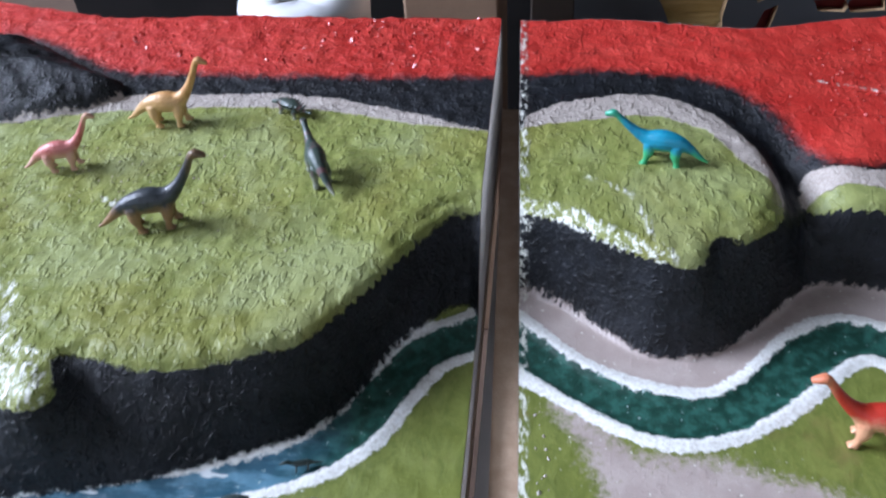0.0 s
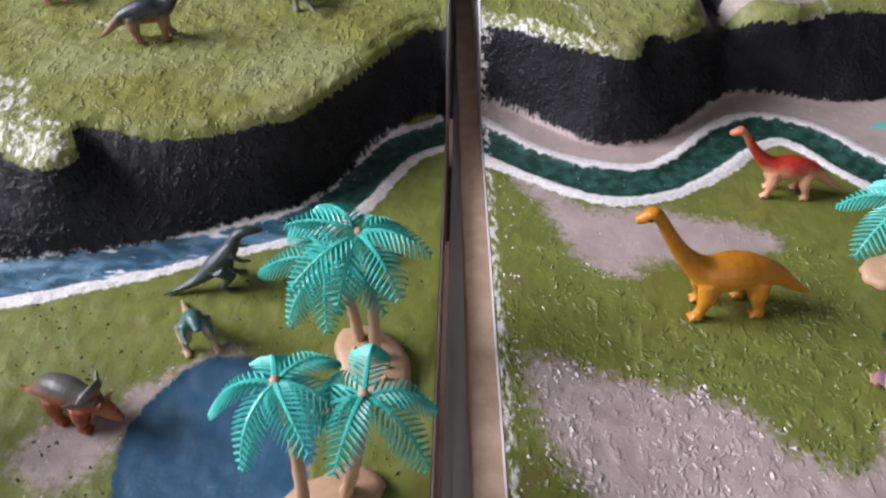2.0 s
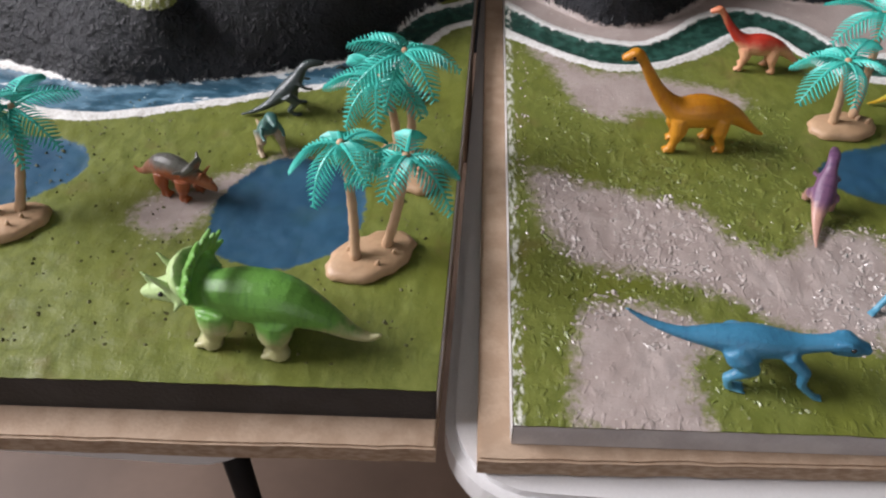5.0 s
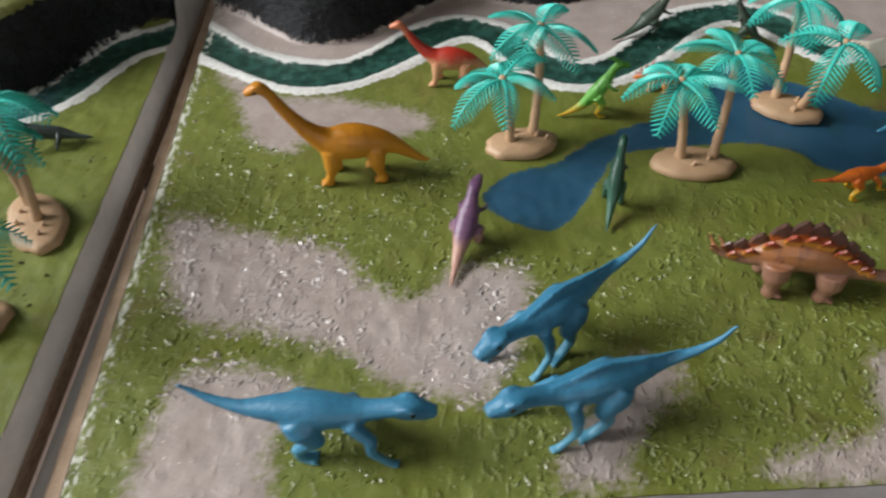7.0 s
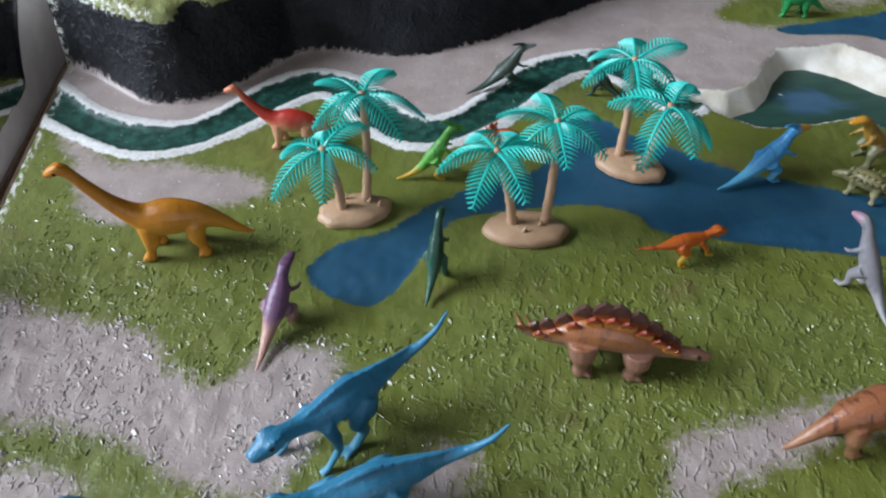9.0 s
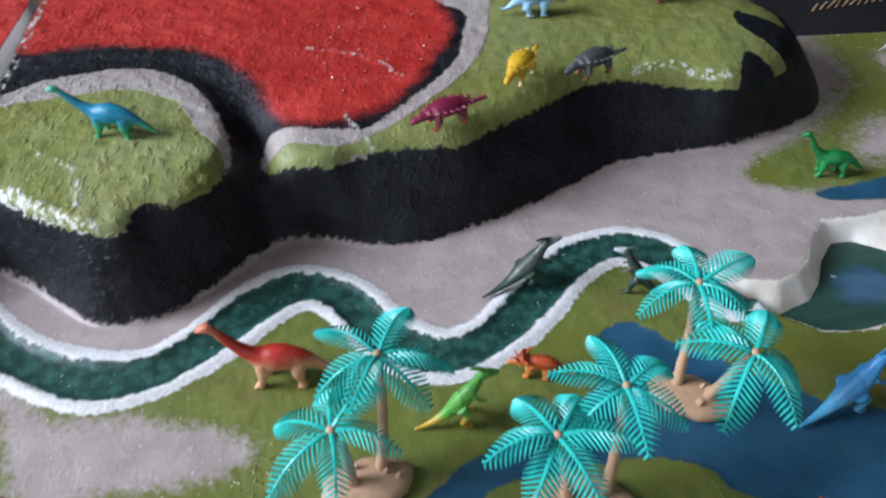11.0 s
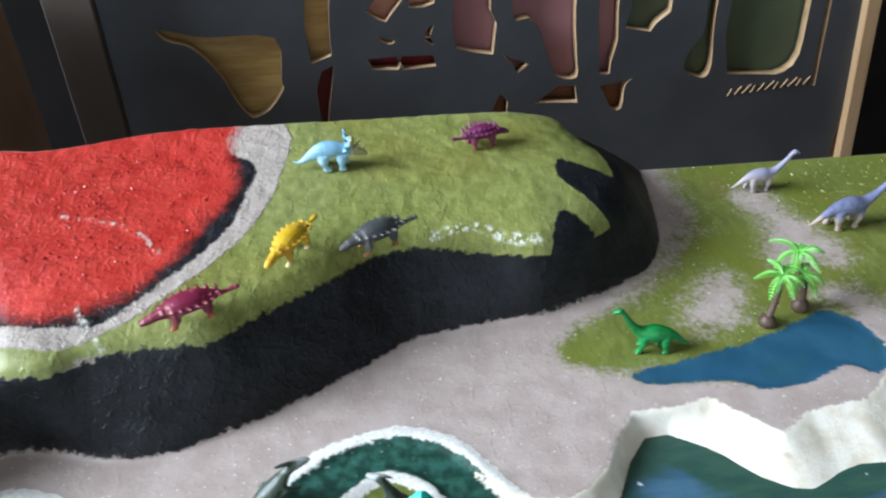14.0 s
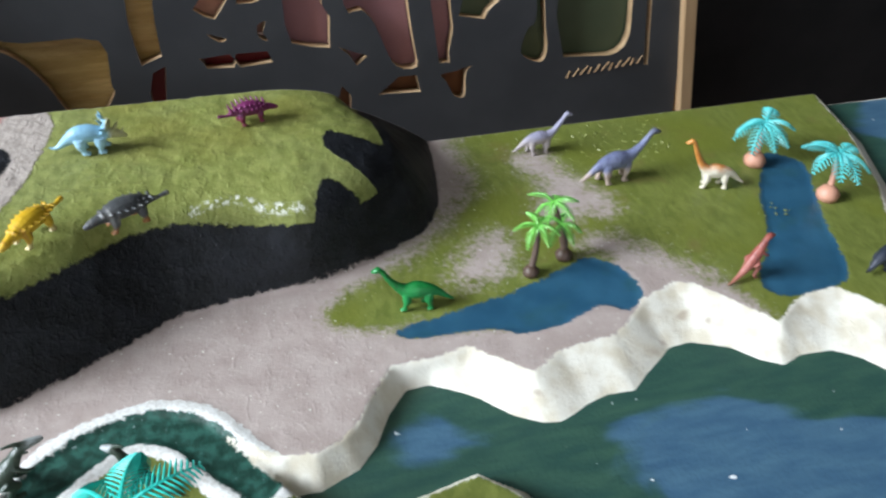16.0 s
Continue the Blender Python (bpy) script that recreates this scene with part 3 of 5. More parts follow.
    skirt("far_edge", X[:, -1] + 0.0005, Y[:, -1], Z[:, -1], -EDGE_FOAM, RIM_GREY, panel)
    # the sea lies on the base as a sheet of its own
    xs, ys = np.meshgrid(np.linspace(0.57, 1.60, 150), np.linspace(-0.10, 0.642, 100))
    grid_mesh("sea_surface", xs, ys, -0.0165 + 0.0006 * wavy(xs, ys, 30, 2), {"shore": area_field(SEA_FOOT, xs, ys, 1)}, SEA, panel, "green and blue brushed sea")
    return panel


def cliff_panel():
    """The smaller panel: a broad turf plateau over a black cliff, a blue river and two ponds."""
    panel = thing("landscape_panel", "painted plaster landscape panel with turf plateau, black cliff and blue river", "diorama panel", kind="structure")
    u, v = np.linspace(0, 1, 220), np.linspace(0, 1, 270)
    U, V = np.meshgrid(u, v)
    X = -0.66 + U * 0.670
    yf, yb = -0.131 + 0.045 * (X - 0.01), 0.655 - 0.02 * X + 0.25 * np.maximum(-0.4 - X, 0)
    Y = yf + V * (yb - yf)
    zero = np.zeros_like(X)
    foot = [(0.05, 0.336), (0.001, 0.326), (-0.025, 0.305), (-0.048, 0.275), (-0.066, 0.235), (-0.091, 0.208), (-0.126, 0.190), (-0.183, 0.167), (-0.241, 0.153), (-0.300, 0.146), (-0.345, 0.163), (-0.42, 0.18), (-0.50, 0.19), (-0.75, 0.20), (-0.75, 0.95), (0.1, 0.95)]
    rim = [(0.05, 0.374), (0.009, 0.366), (-0.016, 0.351), (-0.039, 0.314), (-0.056, 0.282), (-0.074, 0.256), (-0.092, 0.233), (-0.141, 0.215), (-0.196, 0.208), (-0.222, 0.205), (-0.227, 0.184), (-0.242, 0.173), (-0.264, 0.180), (-0.30, 0.19), (-0.34, 0.21), (-0.42, 0.225), (-0.50, 0.24), (-0.75, 0.25), (-0.75, 0.95), (0.1, 0.95)]
    f_foot, f_rim = area_field(foot, X, Y), area_field(rim, X, Y)
    k = np.where(f_rim > 0, 1.0, clamp01(f_foot / np.maximum(f_foot - f_rim, 1e-5)))
    k = clamp01(np.where(f_foot <= 0, 0, k))
    hill = np.where(f_rim > 0, 1 - 0.07 * np.exp(-np.maximum(f_rim, 0) / 0.007), 0.93 * k ** 0.85)
    Z = 0.068 * hill + np.where(f_rim > 0.01, 0.006 * wavy(X, Y, 8, 13), 0)
    # a black volcanic lump on the plateau
    lump = area_field([(-0.60, 0.62), (-0.492, 0.610), (-0.452, 0.600), (-0.404, 0.570), (-0.352, 0.534), (-0.318, 0.516), (-0.329, 0.494), (-0.359, 0.476), (-0.406, 0.464), (-0.50, 0.45), (-0.62, 0.47)], X, Y)
    Z += 0.045 * np.sqrt(clamp01(lump / 0.075)) + (lump > 0) * 0.007 * wavy(X, Y, 60, 14) * clamp01(lump / 0.01)
    d_river = line_distance(spline([(0.04, 0.315), (0.010, 0.300), (-0.021, 0.282), (-0.043, 0.251), (-0.058, 0.219), (-0.086, 0.191), (-0.124, 0.174), (-0.180, 0.154), (-0.230, 0.140), (-0.285, 0.128), (-0.34, 0.135), (-0.42, 0.15), (-0.6, 0.16)], 5), X, Y, False)
    half = 0.023 + 0.008 * clamp01((-X - 0.2) / 0.12) - 0.005 * np.exp(-((X + 0.13) / 0.05) ** 2)
    bank, water = half - d_river, half * 0.62 - d_river
    Z += 0.0014 * clamp01(bank / 0.004) * (f_foot < 0) - 0.0024 * clamp01(water / 0.004) * (f_foot < 0)
    pond = area_field([(-0.157, 0.010), (-0.143, 0.046), (-0.124, 0.066), (-0.091, 0.066), (-0.064, 0.052), (-0.052, 0.02), (-0.056, -0.018), (-0.071, -0.031), (-0.094, -0.044), (-0.125, -0.043), (-0.149, -0.028)], X, Y)
    pond = np.maximum(pond, area_field([(-0.278, 0.018), (-0.262, 0.045), (-0.28, 0.072), (-0.33, 0.075), (-0.37, 0.05), (-0.36, 0.01), (-0.31, -0.005)], X, Y))
    Z -= 0.0010 * clamp01(pond / 0.003)
    sand = area_field([(-0.215, 0.01), (-0.18, 0.03), (-0.155, 0.05), (-0.12, 0.075), (-0.10, 0.07), (-0.14, 0.035), (-0.17, -0.02), (-0.20, -0.02)], X, Y) - 0.004
    beige = area_field([(-0.56, 0.43), (-0.45, 0.455), (-0.409, 0.459), (-0.315, 0.479), (-0.217, 0.487), (-0.117, 0.478), (-0.057, 0.460), (0.03, 0.436), (0.03, 0.446), (0.008, 0.452), (-0.05, 0.476), (-0.069, 0.484), (-0.120, 0.502), (-0.183, 0.512), (-0.223, 0.511), (-0.301, 0.509), (-0.35, 0.498), (-0.419, 0.478), (-0.56, 0.45)], X, Y)
    turf = area_field([(-0.75, 0.235), (-0.42, 0.215), (-0.34, 0.200), (-0.286, 0.188), (-0.262, 0.172), (-0.238, 0.168), (-0.224, 0.178), (-0.233, 0.206), (-0.196, 0.206), (-0.157, 0.203), (-0.141, 0.211), (-0.108, 0.223), (-0.091, 0.227), (-0.074, 0.252), (-0.056, 0.278), (-0.039, 0.310), (-0.016, 0.349), (0.009, 0.362), (0.03, 0.366),
                       (0.03, 0.440), (-0.057, 0.463), (-0.117, 0.482), (-0.217, 0.490), (-0.315, 0.481), (-0.409, 0.461), (-0.45, 0.457), (-0.56, 0.44), (-0.75, 0.42)], X, Y, 3)
    lava = area_field([(0.04, 0.536), (0.013, 0.537), (-0.128, 0.541), (-0.234, 0.545), (-0.325, 0.548), (-0.37, 0.565), (-0.42, 0.600), (-0.49, 0.628), (-0.62, 0.65), (-0.8, 0.9), (0.1, 0.9)], X, Y)
    white = np.minimum(0.024 - line_distance(spline([(-0.236, 0.185), (-0.262, 0.196), (-0.285, 0.215), (-0.300, 0.25)], 4), X, Y, False), turf + 0.002)
    white = np.maximum(white - 0.006, 0.004 - line_distance(spline([(-0.27, 0.36), (-0.235, 0.335)], 3), X, Y, False))
    turf = np.minimum(turf, (hill - 0.84) * 0.20)
    white = np.minimum(white, (hill - 0.84) * 0.20)
    Z += 0.0010 * wavy(X, Y, 120, 15) * (1 + 1.0 * (f_foot > 0)) + 0.0008 * wavy(X, Y, 190, 16)
    Z += (lava > 0) * 0.0045 * np.maximum(wavy(X, Y, 70, 18), 0) + (turf > 0) * 0.0014 * wavy(X * 0.6 + Y, Y - X * 0.5, 190, 17)
    coarse = np.where(f_foot > 0, 1.0, 0.10) * (1 - 0.8 * (pond > 0))
    fields = {"sand": sand, "coarse": coarse, "pond": pond, "bank": bank, "river": water, "blue": clamp01((-X - 0.06) / 0.05), "rock": np.maximum(f_foot, lump), "beige": np.minimum(beige, -lump), "turf": np.minimum(turf, -lump - 0.004), "lava": np.minimum(lava, -lump), "white": white, "coast": zero - 0.1}
    grid_mesh("terrain", X, Y, Z, fields, PAINT, panel, "painted plaster relief")
    skirt("front_edge", X[0], Y[0] - 0.0005, Z[0], -0.028, RIM_BLACK, panel, "black painted foam edge")
    skirt("side_edge", X[:, -1] + 0.0005, Y[:, -1], Z[:, -1], -0.028, RIM_BARE, panel, "bare grey foam edge")
    skirt("back_edge", X[-1], Y[-1] + 0.0005, Z[-1], -0.028, RIM_BLACK, panel)
    skirt("far_edge", X[:, 0] - 0.0005, Y[:, 0], Z[:, 0], -0.028, RIM_BLACK, panel)
    return panel


meadow_panel()
cliff_panel()


# ---- boards, tables and room ----
def slab(name, outline, z0, z1, material, label, category, bevel=0.0015):
    """A thick plate from a plan outline."""
    bm = bmesh.new()
    low = [bm.verts.new((x, y, z0)) for x, y in outline]
    bm.faces.new(low)
    made = bmesh.ops.extrude_face_region(bm, geom=bm.faces[:])
    bmesh.ops.translate(bm, vec=(0, 0, z1 - z0), verts=[g for g in made["geom"] if isinstance(g, bmesh.types.BMVert)])
    bmesh.ops.recalc_face_normals(bm, faces=bm.faces)
    bmesh.ops.bevel(bm, geom=[e for e in bm.edges if abs(e.verts[0].co.z - e.verts[1].co.z) < 1e-6], offset=bevel, segments=2, affect="EDGES")
    if isinstance(material, list):
        for f in bm.faces:
            f.material_index = 0 if abs(f.normal.z) > 0.8 else 1
    return tagged(part(name, bm, material), label, category)


def ragged(a, b, n, amp, seed):
    rng = random.Random(seed)
    return [(a[0] + (b[0] - a[0]) * i / n + rng.uniform(-amp, amp), a[1] + (b[1] - a[1]) * i / n + rng.uniform(-amp, amp)) for i in range(n)]


slab("chipboard_base", ragged((0.036, -0.162), (0.62, -0.126), 40, 0.0006, 1) + [(1.615, -0.126), (1.615, 0.645), (0.012, 0.631)], -0.0345, -0.0185, [CHIP, CHIP_EDGE], "raw chipboard base sheet with rough sawn edges", "base board")
slab("chipboard_base", ragged((-0.66, -0.186), (0.0115, -0.151), 40, 0.0007, 2) + [(0.0115, -0.151), (0.0115, 0.652), (-0.66, 0.73)], -0.0450, -0.0285, [CHIP, CHIP_EDGE], "raw chipboard base sheet with chipped front edge", "base board")


def rounded_rect(x0, y0, x1, y1, r, n=8):
    out = []
    for cx, cy, a0 in ((x1 - r, y0 + r, -90), (x1 - r, y1 - r, 0), (x0 + r, y1 - r, 90), (x0 + r, y0 + r, 180)):
        out += [(cx + r * math.cos(radians(a0 + 90 * i / n)), cy + r * math.sin(radians(a0 + 90 * i / n))) for i in range(n + 1)]
    return out


def table(name, x0, y0, x1, y1, top, thick, label, leg_material):
    t = thing(name, label, "table")
    o = slab("tabletop", rounded_rect(x0, y0, x1, y1, 0.055), top - thick, top, TABLE, "", "", 0.006)
    o.parent = t
    for x, y in ((x0 + 0.10, y0 + 0.13), (x1 - 0.10, y0 + 0.13), (x0 + 0.10, y1 - 0.10), (x1 - 0.10, y1 - 0.10)):
        bm = bmesh.new()
        tube(bm, [((x, y, -0.745), 0.011, 0.011), ((x, y, top - thick), 0.013, 0.013)], 12, (0, 1, 0))
        part("leg", bm, leg_material, t, "", True)
    return t


table("folding_table", 0.0150, -0.176, 1.66, 0.640, -0.0350, 0.032, "grey-white moulded plastic table with rounded corners", DARK)
table("folding_table", -0.95, -0.150, -0.085, 0.66, -0.0455, 0.030, "grey-white plastic table under the chipboard", DARK)

part("floor", boxed(-4.6, -3.6, -0.80, 4.2, 3.4, -0.75), FLOOR)
tagged(bpy.data.objects["floor"], "worn brown floor", "floor", kind="structure")
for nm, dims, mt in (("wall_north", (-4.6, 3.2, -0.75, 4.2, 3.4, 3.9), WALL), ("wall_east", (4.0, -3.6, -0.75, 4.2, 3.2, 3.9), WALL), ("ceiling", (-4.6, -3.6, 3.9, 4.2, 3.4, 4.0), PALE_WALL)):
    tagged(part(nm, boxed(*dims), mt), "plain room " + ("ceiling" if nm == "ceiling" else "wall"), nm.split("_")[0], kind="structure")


def holed_wall(name, axis, at, thick, lo, hi, hole):
    bm = bmesh.new()
    for a0, a1, z0, z1 in ((lo, hole[0], -0.75, 3.9), (hole[1], hi, -0.75, 3.9), (hole[0], hole[1], -0.75, hole[2]), (hole[0], hole[1], hole[3], 3.9)):
        if axis == "x":
            box(bm, at - thick, a0, z0, at, a1, z1)
        else:
            box(bm, a0, at - thick, z0, a1, at, z1)
    return tagged(part(name, bm, PALE_WALL), "plain pale room wall with a window opening", "wall", kind="structure")


holed_wall("wall_west", "x", -4.4, 0.2, -3.4, 3.2, (-1.2, 1.9, 1.6, 3.7))
holed_wall("wall_south", "y", -3.4, 0.2, -4.4, 4.0, (0.2, 1.8, 0.70, 1.80))


# ---- the cut-out screen behind the panels ----
def flat_plate(name, outlines, thick, material, parent, m, label=""):
    """An upright plate cut from outlines (the first is its border, the rest are holes)."""
    cu = bpy.data.curves.new(name, "CURVE")
    cu.dimensions, cu.fill_mode, cu.extrude = "2D", "BOTH", thick / 2
    for line in outlines:
        sp = cu.splines.new("POLY")
        sp.points.add(len(line) - 1)
        for p, (x, z) in zip(sp.points, line):
            p.co = (x, z, 0, 1)
        sp.use_cyclic_u = True
    tmp = bpy.data.objects.new(name, cu)
    scene.collection.objects.link(tmp)
    bpy.context.view_layer.update()
    me = bpy.data.meshes.new_from_object(tmp.evaluated_get(bpy.context.evaluated_depsgraph_get()))
    bpy.data.objects.remove(tmp)
    me.name = name
    bm = bmesh.new()
    bm.from_mesh(me)
    bmesh.ops.remove_doubles(bm, verts=bm.verts, dist=1e-5)
    bmesh.ops.recalc_face_normals(bm, faces=bm.faces)
    bm.to_mesh(me)
    bm.free()
    me.materials.clear()
    for mt in material:
        me.materials.append(mt)
    if len(material) > 1:
        for p in me.polygons:
            p.material_index = 0 if abs(p.normal.z) > 0.5 else 1
    ob = new(name, me)
    ob.parent = parent
    ob.matrix_basis = m @ pose(0, 0, 0, 90, 0, 0)
    return tagged(ob, label)


def curvy(points, n=4):
    return [tuple(p) for p in spline(points, n, True)]


screen = thing("cutout_screen", "dark grey cut-out screen of plywood with coloured cards behind its openings", "screen", pose(0.471, 1.381, 0, 0, 0, 3.5) @ pose(-0.471, 0, 0))
HOLES = [curvy([(0.180, -0.157), (0.212, -0.164), (0.263, -0.177), (0.380, -0.186), (0.383, -0.270), (0.385, -0.290), (0.358, -0.328), (0.329, -0.345), (0.314, -0.339), (0.297, -0.310), (0.279, -0.261), (0.255, -0.219), (0.226, -0.190), (0.195, -0.179)], 3),
         [(0.450, 0.06), (0.495, 0.06), (0.479, -0.165), (0.479, -0.229), (0.442, -0.242), (0.438, -0.206), (0.435, -0.162)],
         [(0.458, -0.259), (0.482, -0.249), (0.464, -0.369), (0.460, -0.44), (0.446, -0.44), (0.451, -0.368), (0.446, -0.299)],
         [(0.543, -0.242), (0.599, -0.239), (0.606, -0.252), (0.610, -0.240), (0.669, -0.242), (0.677, -0.266), (0.615, -0.268), (0.608, -0.256), (0.604, -0.267), (0.555, -0.263), (0.550, -0.251)],
         [(0.547, -0.148), (0.600, -0.075), (0.612, -0.130), (0.582, -0.170), (0.564, -0.162)],
         [(0.624, -0.145), (0.630, -0.06), (0.675, -0.06), (0.671, -0.140), (0.651, -0.146)],
         curvy([(0.563, -0.196), (0.579, -0.201), (0.598, -0.209), (0.584, -0.214)], 2),
         curvy([(0.655, -0.190), (0.672, -0.182), (0.664, -0.202), (0.672, -0.222), (0.656, -0.212)], 2),
         [(0.703, 0.05), (0.771, 0.05), (0.778, -0.163), (0.791, -0.187), (0.788, -0.250), (0.752, -0.243), (0.716, -0.232), (0.706, -0.192)],
         curvy([(0.812, 0.04), (0.900, 0.05), (0.930, 0.0), (0.945, -0.174), (0.958, -0.26), (0.965, -0.313), (0.923, -0.307), (0.899, -0.264), (0.878, -0.210), (0.853, -0.180), (0.819, -0.166)], 3),
         [(0.986, 0.05), (1.022, 0.05), (1.030, -0.17), (1.040, -0.239), (1.033, -0.287), (1.035, -0.312), (1.013, -0.311), (0.991, -0.177)],
         [(0.806, -0.251), (0.862, -0.276), (0.840, -0.294), (0.827, -0.271)],
         [(0.926, -0.330), (0.964, -0.332), (0.974, -0.372), (0.900, -0.365), (0.882, -0.366), (0.915, -0.340)],
         curvy([(1.018, -0.338), (1.050, -0.334), (1.086, -0.326), (1.073, -0.341), (1.073, -0.394), (1.050, -0.392), (1.030, -0.355)], 3),
         [(0.788, -0.430), (0.790, -0.387), (0.808, -0.335), (0.825, -0.358), (0.824, -0.430)],
         [(0.735, -0.392), (0.765, -0.386), (0.772, -0.43), (0.72, -0.43)],
         [(1.048, 0.05), (1.130, 0.05), (1.140, -0.187), (1.114, -0.209), (1.106, -0.226), (1.051, -0.214), (1.057, -0.182)],
         curvy([(1.180, 0.04), (1.205, 0.05), (1.225, 0.0), (1.238, -0.205), (1.256, -0.310), (1.242, -0.338), (1.196, -0.312), (1.205, -0.260), (1.222, -0.240), (1.212, -0.15)], 3),
         [(1.250, 0.05), (1.410, 0.05), (1.451, -0.269), (1.453, -0.300), (1.446, -0.325), (1.430, -0.339), (1.411, -0.344), (1.298, -0.334), (1.270, -0.244)],
         [(1.440, 0.05), (1.450, 0.05), (1.516, -0.380), (1.505, -0.379)]]
flat_plate("front_board", [[(0.085, -0.74), (1.640, -0.74), (1.545, 0.09), (0.085, 0.09)]] + HOLES, 0.020, [SLATE, PINE], screen, pose(0, 0.006, 0), "dark grey painted plywood with pale sawn edges")
for nm, (x0, z0, x1, z1), mt in (("card", (0.15, -0.40, 0.41, -0.14), GOLD), ("card", (0.425, -0.250, 0.505, 0.07), GOLD), ("card", (0.425, -0.45, 0.52, -0.252), CRIMSON), ("card", (0.53, -0.30, 0.695, -0.22), CRIMSON),
                                 ("card", (0.53, -0.216, 0.695, 0.07), PINK_TAN), ("card", (0.698, -0.316, 1.042, 0.07), PINK), ("card", (1.045, -0.24, 1.165, 0.07), MOSS), ("card", (1.17, -0.350, 1.468, 0.07), MOSS),
                                 ("card", (0.70, -0.45, 1.10, -0.318), RUST)):
    part(nm, boxed(x0, 0.022, z0, x1, 0.026, z1, bevel=0.001), mt, screen)
part("post", boxed(1.560, -0.022, -0.745, 1.592, 0.022, 0.10, bevel=0.003), PINE, screen, "pale pine batten")
post = screen.children[-1]
post.matrix_basis = pose(1.658, 0, -0.537) @ pose(0, 0, 0, 0, -11.5, 0) @ pose(-1.590, 0, 0.537)
for i in range(11):
    tick = part("sawn_notch", boxed(-0.0012, -0.0065, -0.009, 0.0012, -0.0035, 0.009 + 0.004 * (i % 3), bevel=0.0005), PINE, screen)
    tick.matrix_basis = pose(1.315 + 0.0175 * i, 0, -0.378 + 0.0012 * i, 0, 22 + 9 * (i % 3), 0)

tagged(part("leaning_board", boxed(0.028, 1.30, -0.75, 0.106, 1.325, 0.25, bevel=0.003), GREY_WOOD), "greyish beige board leaning upright beside the screen", "board")
# two added dark panels hide the lit room, standing in for its deep shade
tagged(part("black_board", boxed(-0.95, 1.46, -0.75, 0.03, 1.48, 0.30, bevel=0.003), DARK), "added dark panel standing in for the shade left of the leaning board", "board")
tagged(part("black_board", boxed(1.66, 1.52, -0.75, 2.75, 1.54, 0.30, bevel=0.003), DARK), "added dark panel standing in for the shade right of the screen", "board")
cabinet = thing("cabinet", "dark wooden cabinet in the shade behind the table", "cabinet", pose(1.9, 2.2, -0.75))
part("body", boxed(-0.28, -0.2, 0.0, 0.9, 0.4, 1.1, bevel=0.01), DARK, cabinet)
stool = thing("stool", "tall white plastic stool with a round seat", "stool", pose(-0.315, 1.06, -0.75) @ Matrix.Diagonal((0.60, 0.60, 1.53, 1)))
bm = bmesh.new()
tube(bm, [((0, 0, 0.40), 0.150, 0.150), ((0, 0, 0.405), 0.166, 0.166), ((0, 0, 0.43), 0.170, 0.170), ((0, 0, 0.440), 0.160, 0.160), ((0, 0, 0.436), 0.02, 0.02)], 32, (0, 1, 0))
part("seat", bm, WHITE, stool, "", True)
for a in (45, 135, 225, 315):
    bm = bmesh.new()
    c, s_ = math.cos(radians(a)), math.sin(radians(a))
    tube(bm, [((0.17 * c, 0.17 * s_, 0.0), 0.013, 0.013), ((0.11 * c, 0.11 * s_, 0.402), 0.017, 0.017)], 10, (0, 1, 0))
    part("leg", bm, WHITE, stool, "", True)
bm = boxed(-0.150, 1.00, -0.75, -0.012, 1.26, -0.030, bevel=0.004)
box(bm, -0.148, 1.12, -0.033, -0.014, 1.14, -0.029)
tagged(part("cardboard_box", bm, CARD), "tall closed brown cardboard box on the floor", "box")


# ---- toy palms ----
def frond_mesh(name, length, width, pairs, arch, material):
    """One moulded leaf: an arched rib with a comb of slanting leaflets."""
    bm = bmesh.new()

    def at(s):
        return Vector((length * (s - 0.12 * s * s), 0, length * (arch * s - (arch + 0.38) * s * s)))

    tube(bm, [(at(s), 0.0012 * (1.1 - s) + 0.0004, 0.0011 * (1.1 - s) + 0.0004) for s in np.linspace(0, 1, 7)], 6)
    for i in range(pairs):
        s = 0.10 + 0.88 * i / (pairs - 1)
        reach = width * math.sin(math.pi * min(0.16 + 0.80 * s, 1.0)) ** 0.7
        p = at(s)
        d = (at(min(s + 0.02, 1)) - at(s - 0.02)).normalized()
        up = Vector((0, 1, 0)).cross(d) * -1
        w = length / pairs * 0.29
        for side in (-1, 1):
            tip = p + d * reach * 0.62 + Vector((0, side * reach, 0)) - up * reach * 0.30
            mid = p.lerp(tip, 0.55) + up * reach * 0.10
            ring = []
            for q, k in ((p, 0.8), (mid, 1.0), (tip, 0.30)):
                ring.append([bm.verts.new(q + d * w * k), bm.verts.new(q + up * 0.0011 * k), bm.verts.new(q - d * w * k), bm.verts.new(q - up * 0.0007 * k)])
            for a, b in zip(ring, ring[1:]):
                for j in range(4):
                    bm.faces.new((a[j], a[(j + 1) % 4], b[(j + 1) % 4], b[j]))
            bm.faces.new(ring[-1])
    bmesh.ops.recalc_face_normals(bm, faces=bm.faces)
    me = bpy.data.meshes.new(name)
    bm.to_mesh(me)
    bm.free()
    me.materials.append(material)
    return me


FROND = [frond_mesh("frond", 0.047, 0.0115, 14, 0.22, PALM_TEAL), frond_mesh("frond", 0.043, 0.0110, 13, 0.36, PALM_TEAL)]
FROND_LIME = [frond_mesh("frond", 0.030, 0.0065, 9, 0.40, PALM_LIME)]
FROND_AQUA = [frond_mesh("frond", 0.030, 0.0075, 9, 0.30, PALM_AQUA)]


